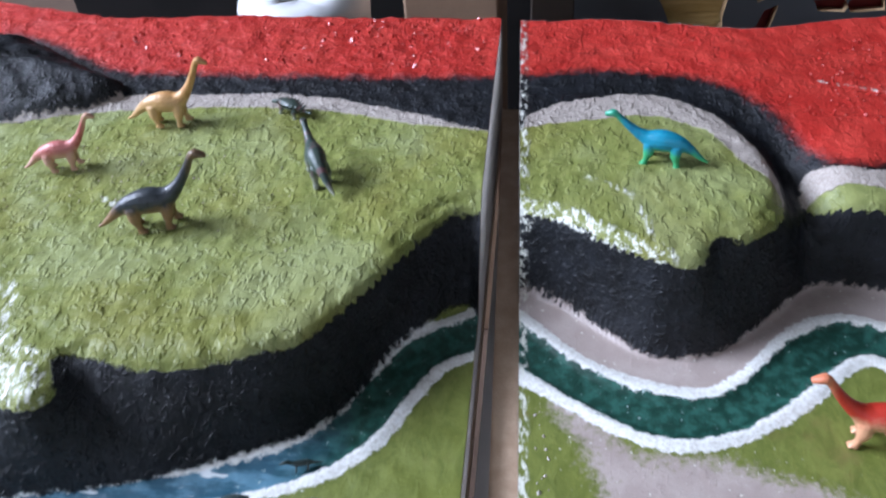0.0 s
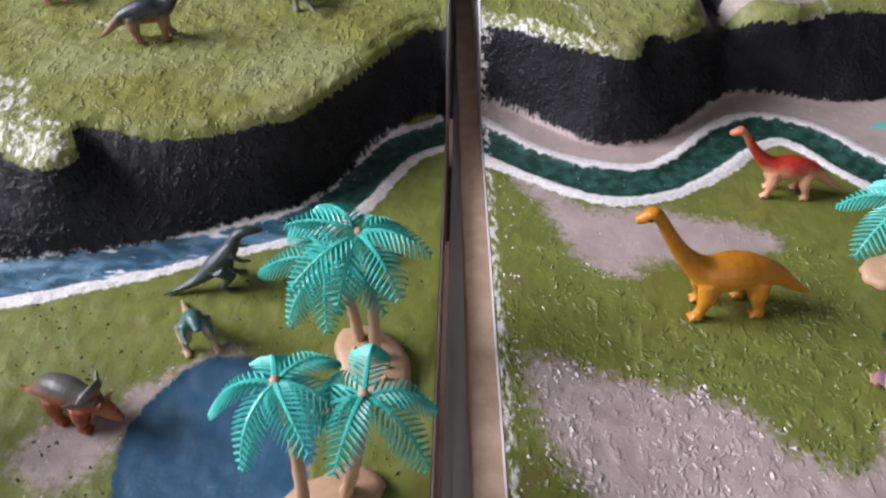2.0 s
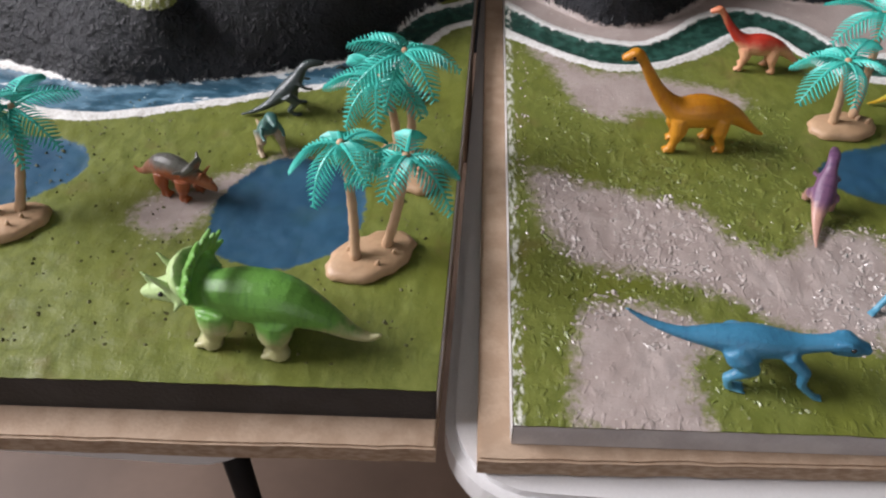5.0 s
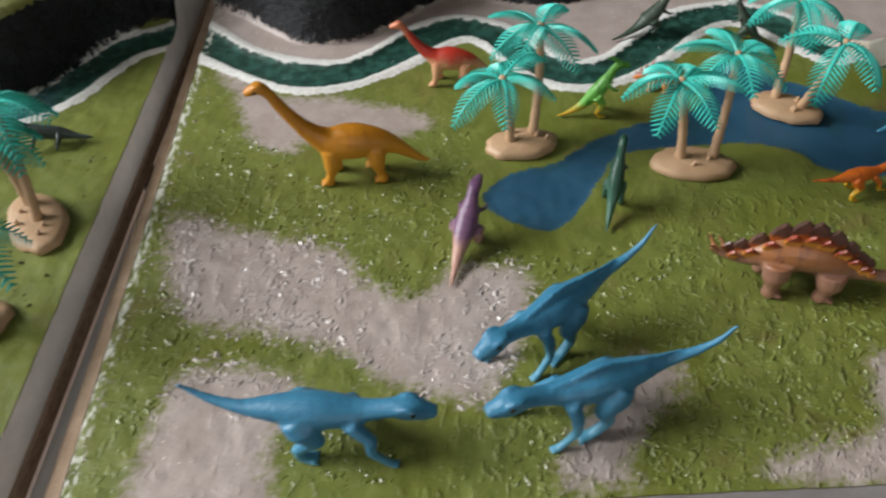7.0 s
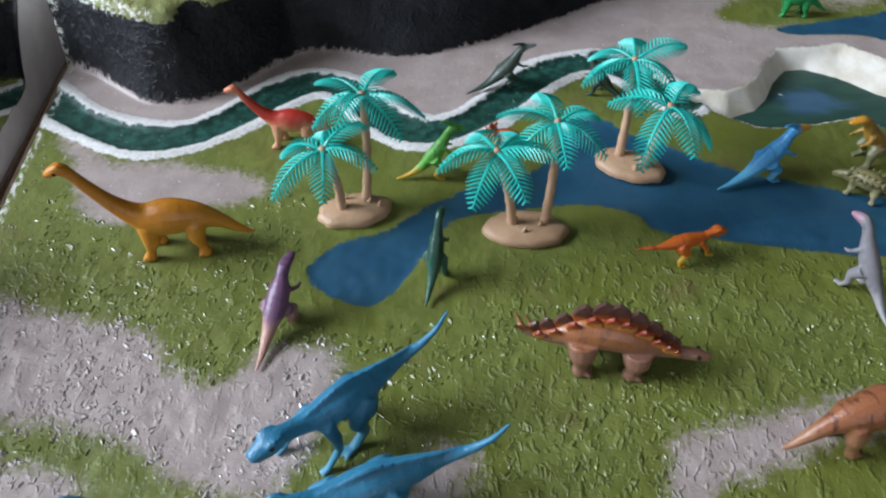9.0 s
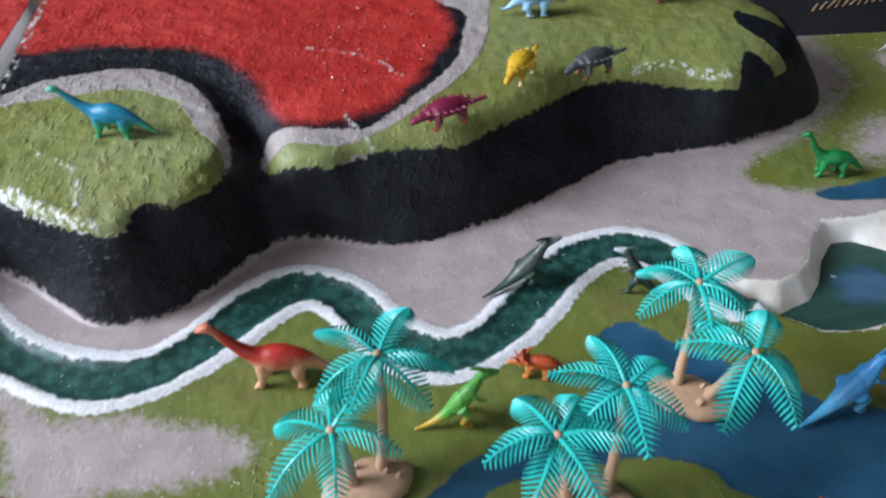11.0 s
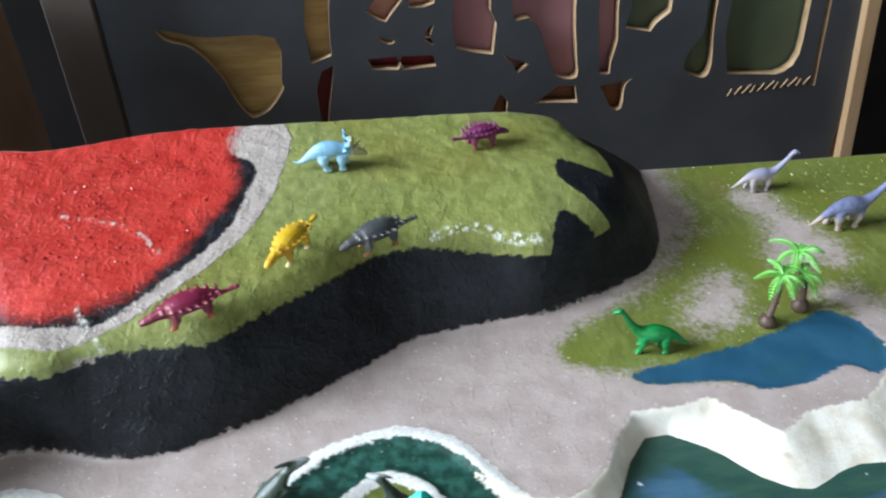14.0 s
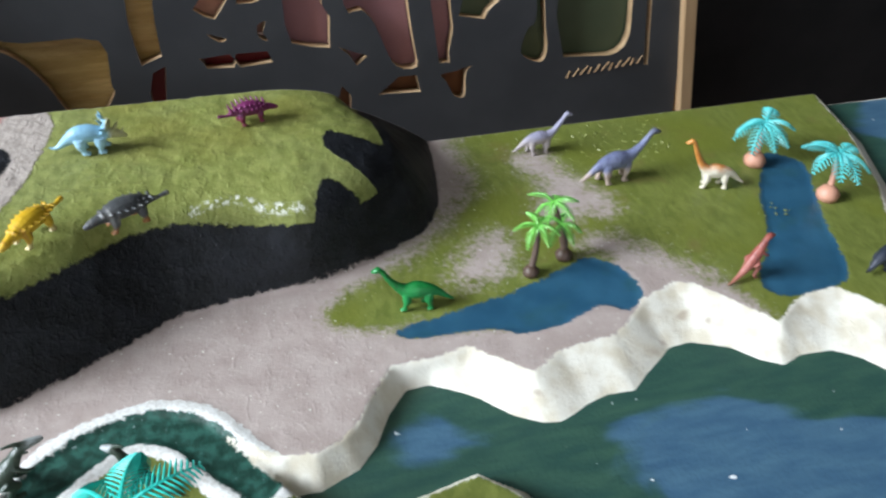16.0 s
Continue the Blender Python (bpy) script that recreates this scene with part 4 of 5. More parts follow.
def crown(palm, x, y, z, leaves, meshes, start, seed, scale=1.0):
    rng = random.Random(seed)
    for i in range(leaves):
        ob = new("frond", rng.choice(meshes))
        ob.parent = palm
        k = scale * rng.uniform(0.92, 1.06)
        ob.matrix_basis = pose(x, y, z, rng.uniform(-14, 14), rng.uniform(-24, 22), start + 360 * i / leaves + rng.uniform(-9, 9)) @ Matrix.Diagonal((k, k, k, 1))


def trunk(palm, a, b, r, material):
    bm = bmesh.new()
    a, b = Vector(a), Vector(b)
    rings = []
    for i in range(15):
        s = i / 14
        p = a.lerp(b, s) + Vector((0.002 * math.sin(3.1 * s), 0.0015 * math.sin(2.5 * s), 0))
        rr = r * (1.15 - 0.35 * s) * (1.0 + (0.10 if i % 2 else -0.06))
        rings.append((p, rr, rr))
    tube(bm, rings, 9, (0, 1, 0))
    part("trunk", bm, material, palm, "", True)


def oval_base(palm, cx, cy, rx, ry, turn, seed, material):
    bm = bmesh.new()
    rng = random.Random(seed)
    rows = []
    wob = [rng.uniform(0.95, 1.06) for _ in range(28)]
    for k, z in ((1.0, 0.0), (1.03, 0.002), (0.98, 0.0046), (0.86, 0.0062), (0.55, 0.0070), (0.2, 0.0074)):
        row = []
        for i in range(28):
            a = 2 * math.pi * i / 28
            x, y = rx * k * wob[i] * math.cos(a), ry * k * wob[i] * math.sin(a)
            c, s_ = math.cos(radians(turn)), math.sin(radians(turn))
            row.append(bm.verts.new((cx + c * x - s_ * y, cy + s_ * x + c * y, z + (rng.uniform(-0.0004, 0.0004) if z else 0))))
        rows.append(row)
    for a, b in zip(rows, rows[1:]):
        for i in range(28):
            bm.faces.new((a[i], a[(i + 1) % 28], b[(i + 1) % 28], b[i]))
    bm.faces.new(rows[-1])
    for _ in range(4):
        a, q = rng.uniform(0, 6.28), rng.uniform(0.3, 0.7)
        c, s_ = math.cos(radians(turn)), math.sin(radians(turn))
        x, y = rx * q * math.cos(a), ry * q * math.sin(a)
        px, py = cx + c * x - s_ * y, cy + s_ * x + c * y
        tube(bm, [((px, py, 0.005), 0.0020, 0.0020), ((px + 0.001, py, 0.009), 0.0013, 0.0013), ((px + 0.002, py, 0.0112), 0.0005, 0.0005)], 6, (0, 1, 0))
    part("base", bm, material, palm, "tan oval island base", True)


def palm_pair(x, y, turn, length, feet, crowns, seed, label, leaves=6):
    """Two trunks on one oval island; feet and crowns in the world's metres."""
    palm = thing("toy_palm", label, "toy palm", pose(x, y, 0.0006), group="teal toy palms")
    oval_base(palm, 0, 0, length / 2, length * 0.30, turn, seed, TAN)
    for i, (f, c) in enumerate(zip(feet, crowns)):
        p, q = (f[0] - x, f[1] - y, 0.004), (c[0] - x, c[1] - y, c[2])
        trunk(palm, p, q, 0.0031, TAN)
        crown(palm, *q, leaves, FROND, 25 + 31 * i + 17 * seed, seed * 7 + i)
        bm = bmesh.new()
        bmesh.ops.create_icosphere(bm, subdivisions=2, radius=0.0028)
        bmesh.ops.translate(bm, vec=(q[0], q[1], q[2] + 0.001), verts=bm.verts)
        part("bud", bm, TAN, palm, "", True)
    return palm


PALM_LABEL = "teal plastic toy palm with two trunks on a tan island base"
palm_pair(0.308, 0.142, 10, 0.054, [(0.299, 0.141), (0.316, 0.149)], [(0.291, 0.141, 0.060), (0.318, 0.172, 0.082)], 1, PALM_LABEL)
palm_pair(0.430, 0.118, -6, 0.058, [(0.421, 0.121), (0.443, 0.120)], [(0.407, 0.117, 0.074), (0.449, 0.141, 0.078)], 2, PALM_LABEL)
palm_pair(0.517, 0.184, -28, 0.054, [(0.509, 0.192), (0.526, 0.181)], [(0.514, 0.212, 0.078), (0.528, 0.158, 0.076)], 3, "teal plastic toy palm with two trunks standing in the pond")
palm_pair(-0.026, 0.062, -58, 0.062, [(-0.035, 0.076), (-0.024, 0.060)], [(-0.046, 0.080, 0.066), (-0.029, 0.078, 0.088)], 4, "teal plastic toy palm with two trunks beside the panel edge", 8)
palm_pair(-0.041, -0.032, 35, 0.062, [(-0.050, -0.039), (-0.032, -0.025)], [(-0.058, -0.012, 0.078), (-0.018, -0.016, 0.074)], 5, "teal plastic toy palm with two trunks beside a pond")
palm_pair(-0.292, -0.022, 30, 0.058, [(-0.300, -0.020), (-0.284, -0.014)], [(-0.300, 0.006, 0.074), (-0.283, 0.022, 0.066)], 6, PALM_LABEL)


def small_palm(x, y, tops, meshes, seed, label, name, base_material, trunk_material, bulb):
    palm = thing(name, label, "toy palm", pose(x, y, 0.0004), group="small toy palms")
    bm = bmesh.new()
    tube(bm, [((0, 0, 0), bulb, bulb), ((0, 0, bulb * 0.6), bulb * 1.1, bulb * 1.1), ((0, 0, bulb * 1.2), bulb * 0.7, bulb * 0.7), ((0, 0, bulb * 1.4), bulb * 0.3, bulb * 0.3)], 10, (0, 1, 0))
    part("base", bm, base_material, palm, "", True)
    for i, (dx, dy, z, leaves, k) in enumerate(tops):
        trunk(palm, (0, 0, bulb * 0.8), (dx, dy, z), 0.0026, trunk_material)
        crown(palm, dx, dy, z, leaves, meshes, 20 * seed + 40 * i, seed + i, k)
    return palm


small_palm(0.818, 0.419, [(0.006, 0.010, 0.042, 6, 0.72)], FROND_LIME, 11, "bright green plastic palm with a dark brown trunk", "toy_palm", BROWN, BROWN, 0.0065)
small_palm(0.853, 0.433, [(-0.010, 0.014, 0.050, 6, 0.80), (-0.004, 0.004, 0.034, 5, 0.72)], FROND_LIME, 12, "taller bright green plastic palm with a dark brown trunk", "toy_palm", BROWN, BROWN, 0.007)
small_palm(1.099, 0.528, [(0.008, 0.012, 0.040, 8, 1.15)], FROND_AQUA, 13, "aqua plastic palm on a pinkish tan base", "toy_palm", PINK_TAN, PINK_TAN, 0.010)
small_palm(1.136, 0.459, [(0.008, 0.014, 0.040, 8, 1.2)], FROND_AQUA, 14, "aqua plastic palm on a pinkish tan base near the coast", "toy_palm", PINK_TAN, PINK_TAN, 0.010)


# ---- toy dinosaurs: each one moulded body ----
def cone(bm, a, b, r):
    tube(bm, [(a, r, r), (Vector(a).lerp(Vector(b), 0.5), r * 0.72, r * 0.72), (b, r * 0.38, r * 0.38)], 8, (0.3, 0.9, 0.1))


def leg(bm, x, y, top, r, swing=0.0, bend=0.0):
    """A stout limb with a bulging upper part and three toes."""
    fx, fy = x + swing, y * 1.08
    tube(bm, [((x, y * 0.70, top * 1.10), r * 1.45, r * 1.75), ((x + bend, y, top * 0.66), r * 1.25, r * 1.45), ((x + swing * 0.6, y * 1.05, top * 0.32), r * 0.76, r * 0.78), ((fx, fy, 0.026), r * 0.86, r * 0.90), ((fx + 0.004, fy, 0.0), r * 0.95, r * 1.0)], 12, (1, 0, 0))
    for k in (-1, 0, 1):
        tube(bm, [((fx + r * 0.55, fy + k * r * 0.50, 0.018), r * 0.36, r * 0.36), ((fx + r * 1.15, fy + k * r * 0.62, 0.012), r * 0.34, r * 0.32), ((fx + r * 1.45, fy + k * r * 0.66, 0.004), r * 0.16, r * 0.14)], 7)


def toes(bm, x, y, r):
    for k in (-1, 0, 1):
        tube(bm, [((x - r, y + k * r * 0.3, 0.016), r * 0.55, 0.014), ((x + r * 0.6, y + k * r * 0.75, 0.012), r * 0.42, 0.012), ((x + r * 1.7, y + k * r * 1.1, 0.005), r * 0.18, 0.005)], 7)


def body_line(bm, rows):
    """Spine rows: x, z, half width, half height, and an optional sideways bend."""
    pts = spline([(r[0], r[4] if len(r) > 4 else 0.0, r[1], r[2], r[3]) for r in rows], 3)
    tube(bm, [(tuple(p[:3]), max(p[3], 0.004), max(p[4], 0.004)) for p in pts], 14)


def sauropod(bm, neck=1.0, lean=0.0, bend=0.0):
    n = neck
    body_line(bm, [(-0.50, 0.075, 0.010, 0.010, bend), (-0.45, 0.095, 0.020, 0.020, bend * 0.8), (-0.38, 0.145, 0.032, 0.034, bend * 0.45), (-0.30, 0.205, 0.046, 0.052, bend * 0.15), (-0.20, 0.245, 0.076, 0.084), (-0.06, 0.262, 0.102, 0.112), (0.06, 0.262, 0.092, 0.102),
                   (0.15, 0.265 + 0.045 * n, 0.064, 0.068), (0.235 + lean * 0.3, 0.27 + 0.13 * n, 0.046, 0.046), (0.315 + lean * 0.6, 0.27 + 0.25 * n, 0.036, 0.036), (0.365 + lean, 0.27 + 0.345 * n, 0.031, 0.031),
                   (0.405 + lean, 0.27 + 0.382 * n, 0.038, 0.037), (0.455 + lean, 0.27 + 0.368 * n, 0.034, 0.029), (0.492 + lean, 0.27 + 0.352 * n, 0.023, 0.018)])
    for y in (0.022, -0.022):
        cone(bm, (0.40 + lean, y, 0.29 + 0.382 * n), (0.435 + lean, y * 1.2, 0.303 + 0.378 * n), 0.014)
    for x, y, s in ((-0.18, 0.066, -0.03), (-0.18, -0.066, 0.02), (0.08, 0.062, 0.03), (0.08, -0.062, -0.02)):
        leg(bm, x, y, 0.21, 0.036, s)


def theropod(bm, crest=0.0, ground=True, tail=1.0):
    up = [0.31 + tail * k for k in (0.25, 0.14, 0.06, 0.012)]
    body_line(bm, [(-0.52, up[0], 0.008, 0.008, 0.05), (-0.46, up[1], 0.014, 0.015, 0.04), (-0.38, up[2], 0.021, 0.023, 0.02), (-0.27, up[3], 0.032, 0.036), (-0.14, 0.31, 0.060, 0.070), (0.0, 0.305, 0.080, 0.094), (0.12, 0.300, 0.070, 0.080), (0.21, 0.315, 0.048, 0.054),
                   (0.28, 0.335, 0.042, 0.047), (0.335, 0.350, 0.045, 0.048), (0.385, 0.350, 0.049, 0.050), (0.435, 0.332, 0.041, 0.037), (0.480, 0.318, 0.029, 0.024)])
    body_line(bm, [(0.33, 0.300, 0.034, 0.019), (0.40, 0.284, 0.032, 0.015), (0.462, 0.278, 0.020, 0.011)])
    for y in (0.036, -0.036):
        body_line(bm, [(0.335, 0.384, 0.010, 0.011, y), (0.375, 0.394, 0.015, 0.013, y), (0.41, 0.374, 0.012, 0.010, y)])
        cone(bm, (0.452, y * 0.4, 0.335), (0.472, y * 0.5, 0.343), 0.011)
    for y, s in ((0.075, 0.05), (-0.075, -0.05)):
        tube(bm, [((-0.07, y * 0.70, 0.305), 0.045, 0.055), ((-0.03, y * 0.95, 0.25), 0.050, 0.070), ((0.015, y * 1.1, 0.18), 0.038, 0.046), ((-0.04 + s * 0.5, y * 1.15, 0.09), 0.024, 0.026), ((0.0 + s, y * 1.18, 0.022), 0.026, 0.020), ((0.03 + s, y * 1.18, 0.012), 0.028, 0.012)], 12, (1, 0, 0))
        toes(bm, 0.035 + s, y * 1.18, 0.030)
        tube(bm, [((0.15, y * 0.75, 0.29), 0.034, 0.036), ((0.18 - s, y * 1.15, 0.20), 0.028, 0.030), ((0.18 - s, y * 1.35, 0.11), 0.020, 0.021), ((0.23 - s, y * 1.4, 0.045 if ground else 0.11), 0.017, 0.017), ((0.26 - s, y * 1.4, 0.014 if ground else 0.10), 0.020, 0.013)], 10, (1, 0, 0))
        if ground:
            toes(bm, 0.265 - s, y * 1.4, 0.019)
    if crest:
        body_line(bm, [(-0.34, 0.372, 0.009, 0.012), (-0.24, 0.375, 0.010, 0.018), (-0.10, 0.392, 0.011, 0.024), (0.02, 0.402 + 0.02 * crest, 0.012, 0.028), (0.13, 0.378, 0.011, 0.022), (0.22, 0.362, 0.009, 0.012)])


def upright(bm, crest=0.0, bend=0.0):
    body_line(bm, [(-0.50, 0.03, 0.010, 0.010, bend), (-0.36, 0.06, 0.028, 0.028, bend * 0.5), (-0.20, 0.15, 0.052, 0.054), (-0.06, 0.29, 0.085, 0.090), (0.04, 0.43, 0.080, 0.080), (0.10, 0.54, 0.054, 0.056), (0.14, 0.62, 0.046, 0.048),
                   (0.20, 0.665, 0.050, 0.050), (0.28, 0.655, 0.038, 0.036), (0.33, 0.645, 0.022, 0.020)])
    for y, s in ((0.085, 0.05), (-0.085, -0.02)):
        tube(bm, [((-0.05, y * 0.8, 0.30), 0.062, 0.068), ((0.03, y, 0.19), 0.045, 0.050), ((-0.02 + s, y * 1.1, 0.08), 0.028, 0.028), ((0.02 + s, y * 1.15, 0.022), 0.028, 0.022), ((0.09 + s, y * 1.15, 0.012), 0.028, 0.013)], 10, (1, 0, 0))
        tube(bm, [((0.07, y * 0.8, 0.45), 0.026, 0.026), ((0.14, y * 1.1, 0.38), 0.019, 0.019), ((0.20, y * 1.0, 0.36), 0.015, 0.015)], 8, (0, 0, 1))
    if crest:
        body_line(bm, [(0.20, 0.70, 0.018, 0.030), (0.12, 0.76, 0.018, 0.026), (0.04, 0.78, 0.012, 0.014)])


def horned(bm, spikes=5, horn=1.0):
    body_line(bm, [(-0.52, 0.120, 0.008, 0.009), (-0.47, 0.085, 0.020, 0.022), (-0.39, 0.105, 0.036, 0.038), (-0.28, 0.185, 0.066, 0.070), (-0.13, 0.258, 0.108, 0.118), (0.02, 0.268, 0.118, 0.126), (0.14, 0.255, 0.098, 0.106), (0.24, 0.25, 0.078, 0.084), (0.34, 0.235, 0.066, 0.070), (0.43, 0.20, 0.046, 0.050), (0.50, 0.165, 0.018, 0.022)])
    tube(bm, [((0.255, 0, 0.29), 0.05, 0.05), ((0.235, 0, 0.325), 0.128, 0.130), ((0.215, 0, 0.340), 0.140, 0.142), ((0.205, 0, 0.346), 0.06, 0.06)], 22, (0, 0, 1))
    for i in range(spikes):
        a = radians(12 + 156 * i / max(spikes - 1, 1))
        long = 1.0 + 0.55 * (i % 2)
        cone(bm, (0.222, 0.122 * math.cos(a), 0.335 + 0.122 * math.sin(a)), (0.180, (0.150 + 0.035 * long) * math.cos(a), 0.345 + (0.150 + 0.050 * long) * math.sin(a)), 0.024)
    for i in range(max(0, spikes - 3)):
        a = radians(30 + 120 * i / max(spikes - 4, 1))
        cone(bm, (0.250, 0.075 * math.cos(a), 0.320 + 0.075 * math.sin(a)), (0.285, 0.085 * math.cos(a), 0.335 + 0.085 * math.sin(a)), 0.018)
    for y in (0.042, -0.042):
        cone(bm, (0.33, y, 0.275), (0.42, y * 1.5, 0.285 + 0.10 * horn), 0.022)
        cone(bm, (0.30, y * 1.6, 0.22), (0.31, y * 2.5, 0.20), 0.018)
    cone(bm, (0.43, 0, 0.225), (0.475, 0, 0.225 + 0.09 * horn), 0.020)
    for x, y, s in ((-0.10, 0.092, -0.01), (-0.10, -0.092, 0.03), (0.15, 0.088, 0.03), (0.15, -0.088, -0.01)):
        leg(bm, x, y, 0.19, 0.050, s)


def plated(bm):
    body_line(bm, [(-0.50, 0.235, 0.010, 0.012), (-0.41, 0.195, 0.026, 0.030), (-0.29, 0.205, 0.052, 0.062), (-0.14, 0.265, 0.084, 0.112), (0.0, 0.27, 0.092, 0.120), (0.14, 0.225, 0.076, 0.094), (0.25, 0.18, 0.048, 0.054), (0.34, 0.165, 0.036, 0.038), (0.42, 0.160, 0.037, 0.036), (0.50, 0.145, 0.020, 0.020)])
    for y, dx in ((0.05, 0.0), (-0.05, 0.0), (0.045, 0.05), (-0.045, 0.05)):
        cone(bm, (-0.46 + dx, 0, 0.225), (-0.52 + dx, y, 0.31), 0.016)
    for x, y, s, h in ((-0.15, 0.082, -0.03, 0.21), (-0.15, -0.082, 0.0, 0.21), (0.13, 0.074, 0.02, 0.17), (0.13, -0.074, -0.02, 0.17)):
        leg(bm, x, y, h, 0.048, s)


def back_plates(body, length, lift, material):
    """Leaf-shaped plates in two rows along the spine, each a part of its own."""
    ridge = spline([(-0.40, 0.222), (-0.28, 0.262), (-0.14, 0.368), (0.0, 0.380), (0.14, 0.310), (0.25, 0.228), (0.32, 0.200)], 6)
    for i in range(20):
        q = ridge[int(i * (len(ridge) - 1) / 19)]
        near = i % 2
        size = (0.060 + 0.075 * math.sin(math.pi * (i + 1) / 21)) * (0.72 if near else 1.0)
        y, tilt = (-0.034, -0.16) if near else (0.004, 0.05)
        bm = bmesh.new()
        outline = [(-0.34, -0.25), (-0.56, 0.30), (-0.36, 0.80), (-0.02, 1.12), (0.34, 0.80), (0.54, 0.30), (0.34, -0.25)]
        sides = []
        for k, off in ((1.0, 0.0), (0.80, -0.011), (0.80, 0.011)):
            sides.append([bm.verts.new(((q[0] + size * u * k) * length, (y + off + tilt * size * w) * length, (q[1] - (0.006 if near else -0.004) + size * (0.4 + (w - 0.4) * k)) * length * lift)) for u, w in outline])
        n = len(outline)
        for face in sides[1:]:
            bm.faces.new(face)
            for k in range(n):
                bm.faces.new((sides[0][k], sides[0][(k + 1) % n], face[(k + 1) % n], face[k]))
        bmesh.ops.recalc_face_normals(bm, faces=bm.faces)
        part("back_plate", bm, material[near], body, "orange-red plate" if near else "dark brown plate with an orange base")


def armoured(bm, spike=1.0):
    body_line(bm, [(-0.50, 0.17, 0.030, 0.026), (-0.44, 0.17, 0.030, 0.024), (-0.36, 0.16, 0.024, 0.022), (-0.24, 0.18, 0.060, 0.052), (-0.08, 0.20, 0.125, 0.095), (0.10, 0.20, 0.130, 0.098), (0.24, 0.18, 0.085, 0.070), (0.33, 0.17, 0.055, 0.050), (0.42, 0.15, 0.050, 0.042), (0.49, 0.13, 0.026, 0.022)])
    for i in range(8):
        x = -0.28 + 0.08 * i
        w = 0.05 + 0.085 * math.sin(math.pi * (i + 0.6) / 8)
        for k in (-1.0, -0.5, 0.5, 1.0):
            z = 0.20 + 0.085 * (1 - 0.75 * abs(k)) * math.sin(math.pi * (i + 1) / 9.5)
            cone(bm, (x, w * k * 0.95, z), (x - 0.02, w * k * (1.2 + 0.35 * spike), z + 0.05 * spike), 0.021)
    for x, y, s in ((-0.14, 0.10, -0.02), (-0.14, -0.10, 0.02), (0.17, 0.09, 0.03), (0.17, -0.09, 0.0)):
        leg(bm, x, y, 0.15, 0.036, s)


def crawler(bm):
    body_line(bm, [(-0.50, 0.05, 0.010, 0.010, 0.04), (-0.34, 0.06, 0.025, 0.024, 0.02), (-0.15, 0.09, 0.060, 0.050), (0.05, 0.11, 0.070, 0.058), (0.20, 0.15, 0.045, 0.042), (0.30, 0.20, 0.040, 0.038), (0.40, 0.20, 0.034, 0.028), (0.50, 0.18, 0.016, 0.012)])
    for x, y in ((-0.15, 0.07), (-0.15, -0.07), (0.13, 0.07), (0.13, -0.07)):
        tube(bm, [((x, y * 0.8, 0.09), 0.030, 0.030), ((x + 0.02, y * 1.9, 0.06), 0.022, 0.022), ((x + 0.05, y * 2.1, 0.008), 0.022, 0.016)], 8, (1, 0, 0))


EYE = two_tone("glossy_black_eye", (0.012, 0.011, 0.010), (0.018, 0.016, 0.014), 300, 0.2, 0.05, 0.0002)


def dinosaur(build, x, y, z, length, heading, material, label, lift=1.0, roll=0.0, voxel=0.0100, eyes=None, **kw):
    """A moulded figure: its limbs are fused to one skin; the large ones have painted eyes."""
    bm = bmesh.new()
    build(bm, **kw)
    bmesh.ops.recalc_face_normals(bm, faces=bm.faces)
    bmesh.ops.scale(bm, vec=(length, length, length * lift), verts=bm.verts)
    low = min(v.co.z for v in bm.verts)
    bmesh.ops.translate(bm, vec=(0, 0, -low), verts=bm.verts)
    ob = part("toy_dinosaur", bm, material, None, "", True)
    r = ob.modifiers.new("fuse", "REMESH")
    r.mode, r.voxel_size, r.use_smooth_shade = "VOXEL", length * voxel, True
    s = ob.modifiers.new("soften", "SMOOTH")
    s.factor, s.iterations = 0.5, 2
    ob.matrix_world = pose(x, y, z, roll, 0, heading)
    if eyes:
        for side in (-1, 1):
            ball = bmesh.new()
            bmesh.ops.create_icosphere(ball, subdivisions=2, radius=length * 0.0115)
            bmesh.ops.translate(ball, vec=(eyes[0] * length, side * eyes[1] * length, eyes[2] * length * lift - low), verts=ball.verts)
            part("eye", ball, EYE, ob, "small glossy black eye", True)
    return tagged(ob, label, "toy dinosaur", "toy dinosaurs")


G = 0.0
yellow = plastic("yellow_plastic", (0.56, 0.215, 0.012), (0.58, 0.24, 0.02), (0.50, 0.17, 0.01))
redcream = plastic("red_cream_plastic", (0.50, 0.035, 0.018), (0.66, 0.34, 0.19), None, (0.60, 0.20, 0.10), 0.44)
purple = plastic("purple_plastic", (0.16, 0.075, 0.14), (0.48, 0.26, 0.20), (0.09, 0.04, 0.10), None, 0.36)
deepgreen = plastic("deep_green_plastic", (0.010, 0.060, 0.035), (0.025, 0.10, 0.06), (0.006, 0.03, 0.02))
lime = plastic("lime_plastic", (0.12, 0.42, 0.060), (0.62, 0.38, 0.03), (0.05, 0.20, 0.03), None, 0.20)
orange = plastic("orange_red_plastic", (0.52, 0.085, 0.015), (0.55, 0.20, 0.03), (0.12, 0.03, 0.02))
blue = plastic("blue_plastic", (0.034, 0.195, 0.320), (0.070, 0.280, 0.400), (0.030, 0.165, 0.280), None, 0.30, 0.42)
brown = plastic("brown_plastic", (0.33, 0.13, 0.05), (0.26, 0.130, 0.085), (0.22, 0.09, 0.05), None, 0.62, 0.3)
plate_dark = plastic("dark_plate_plastic", (0.10, 0.050, 0.038), (0.46, 0.12, 0.025), (0.15, 0.06, 0.04), None, 0.40, 0.3)
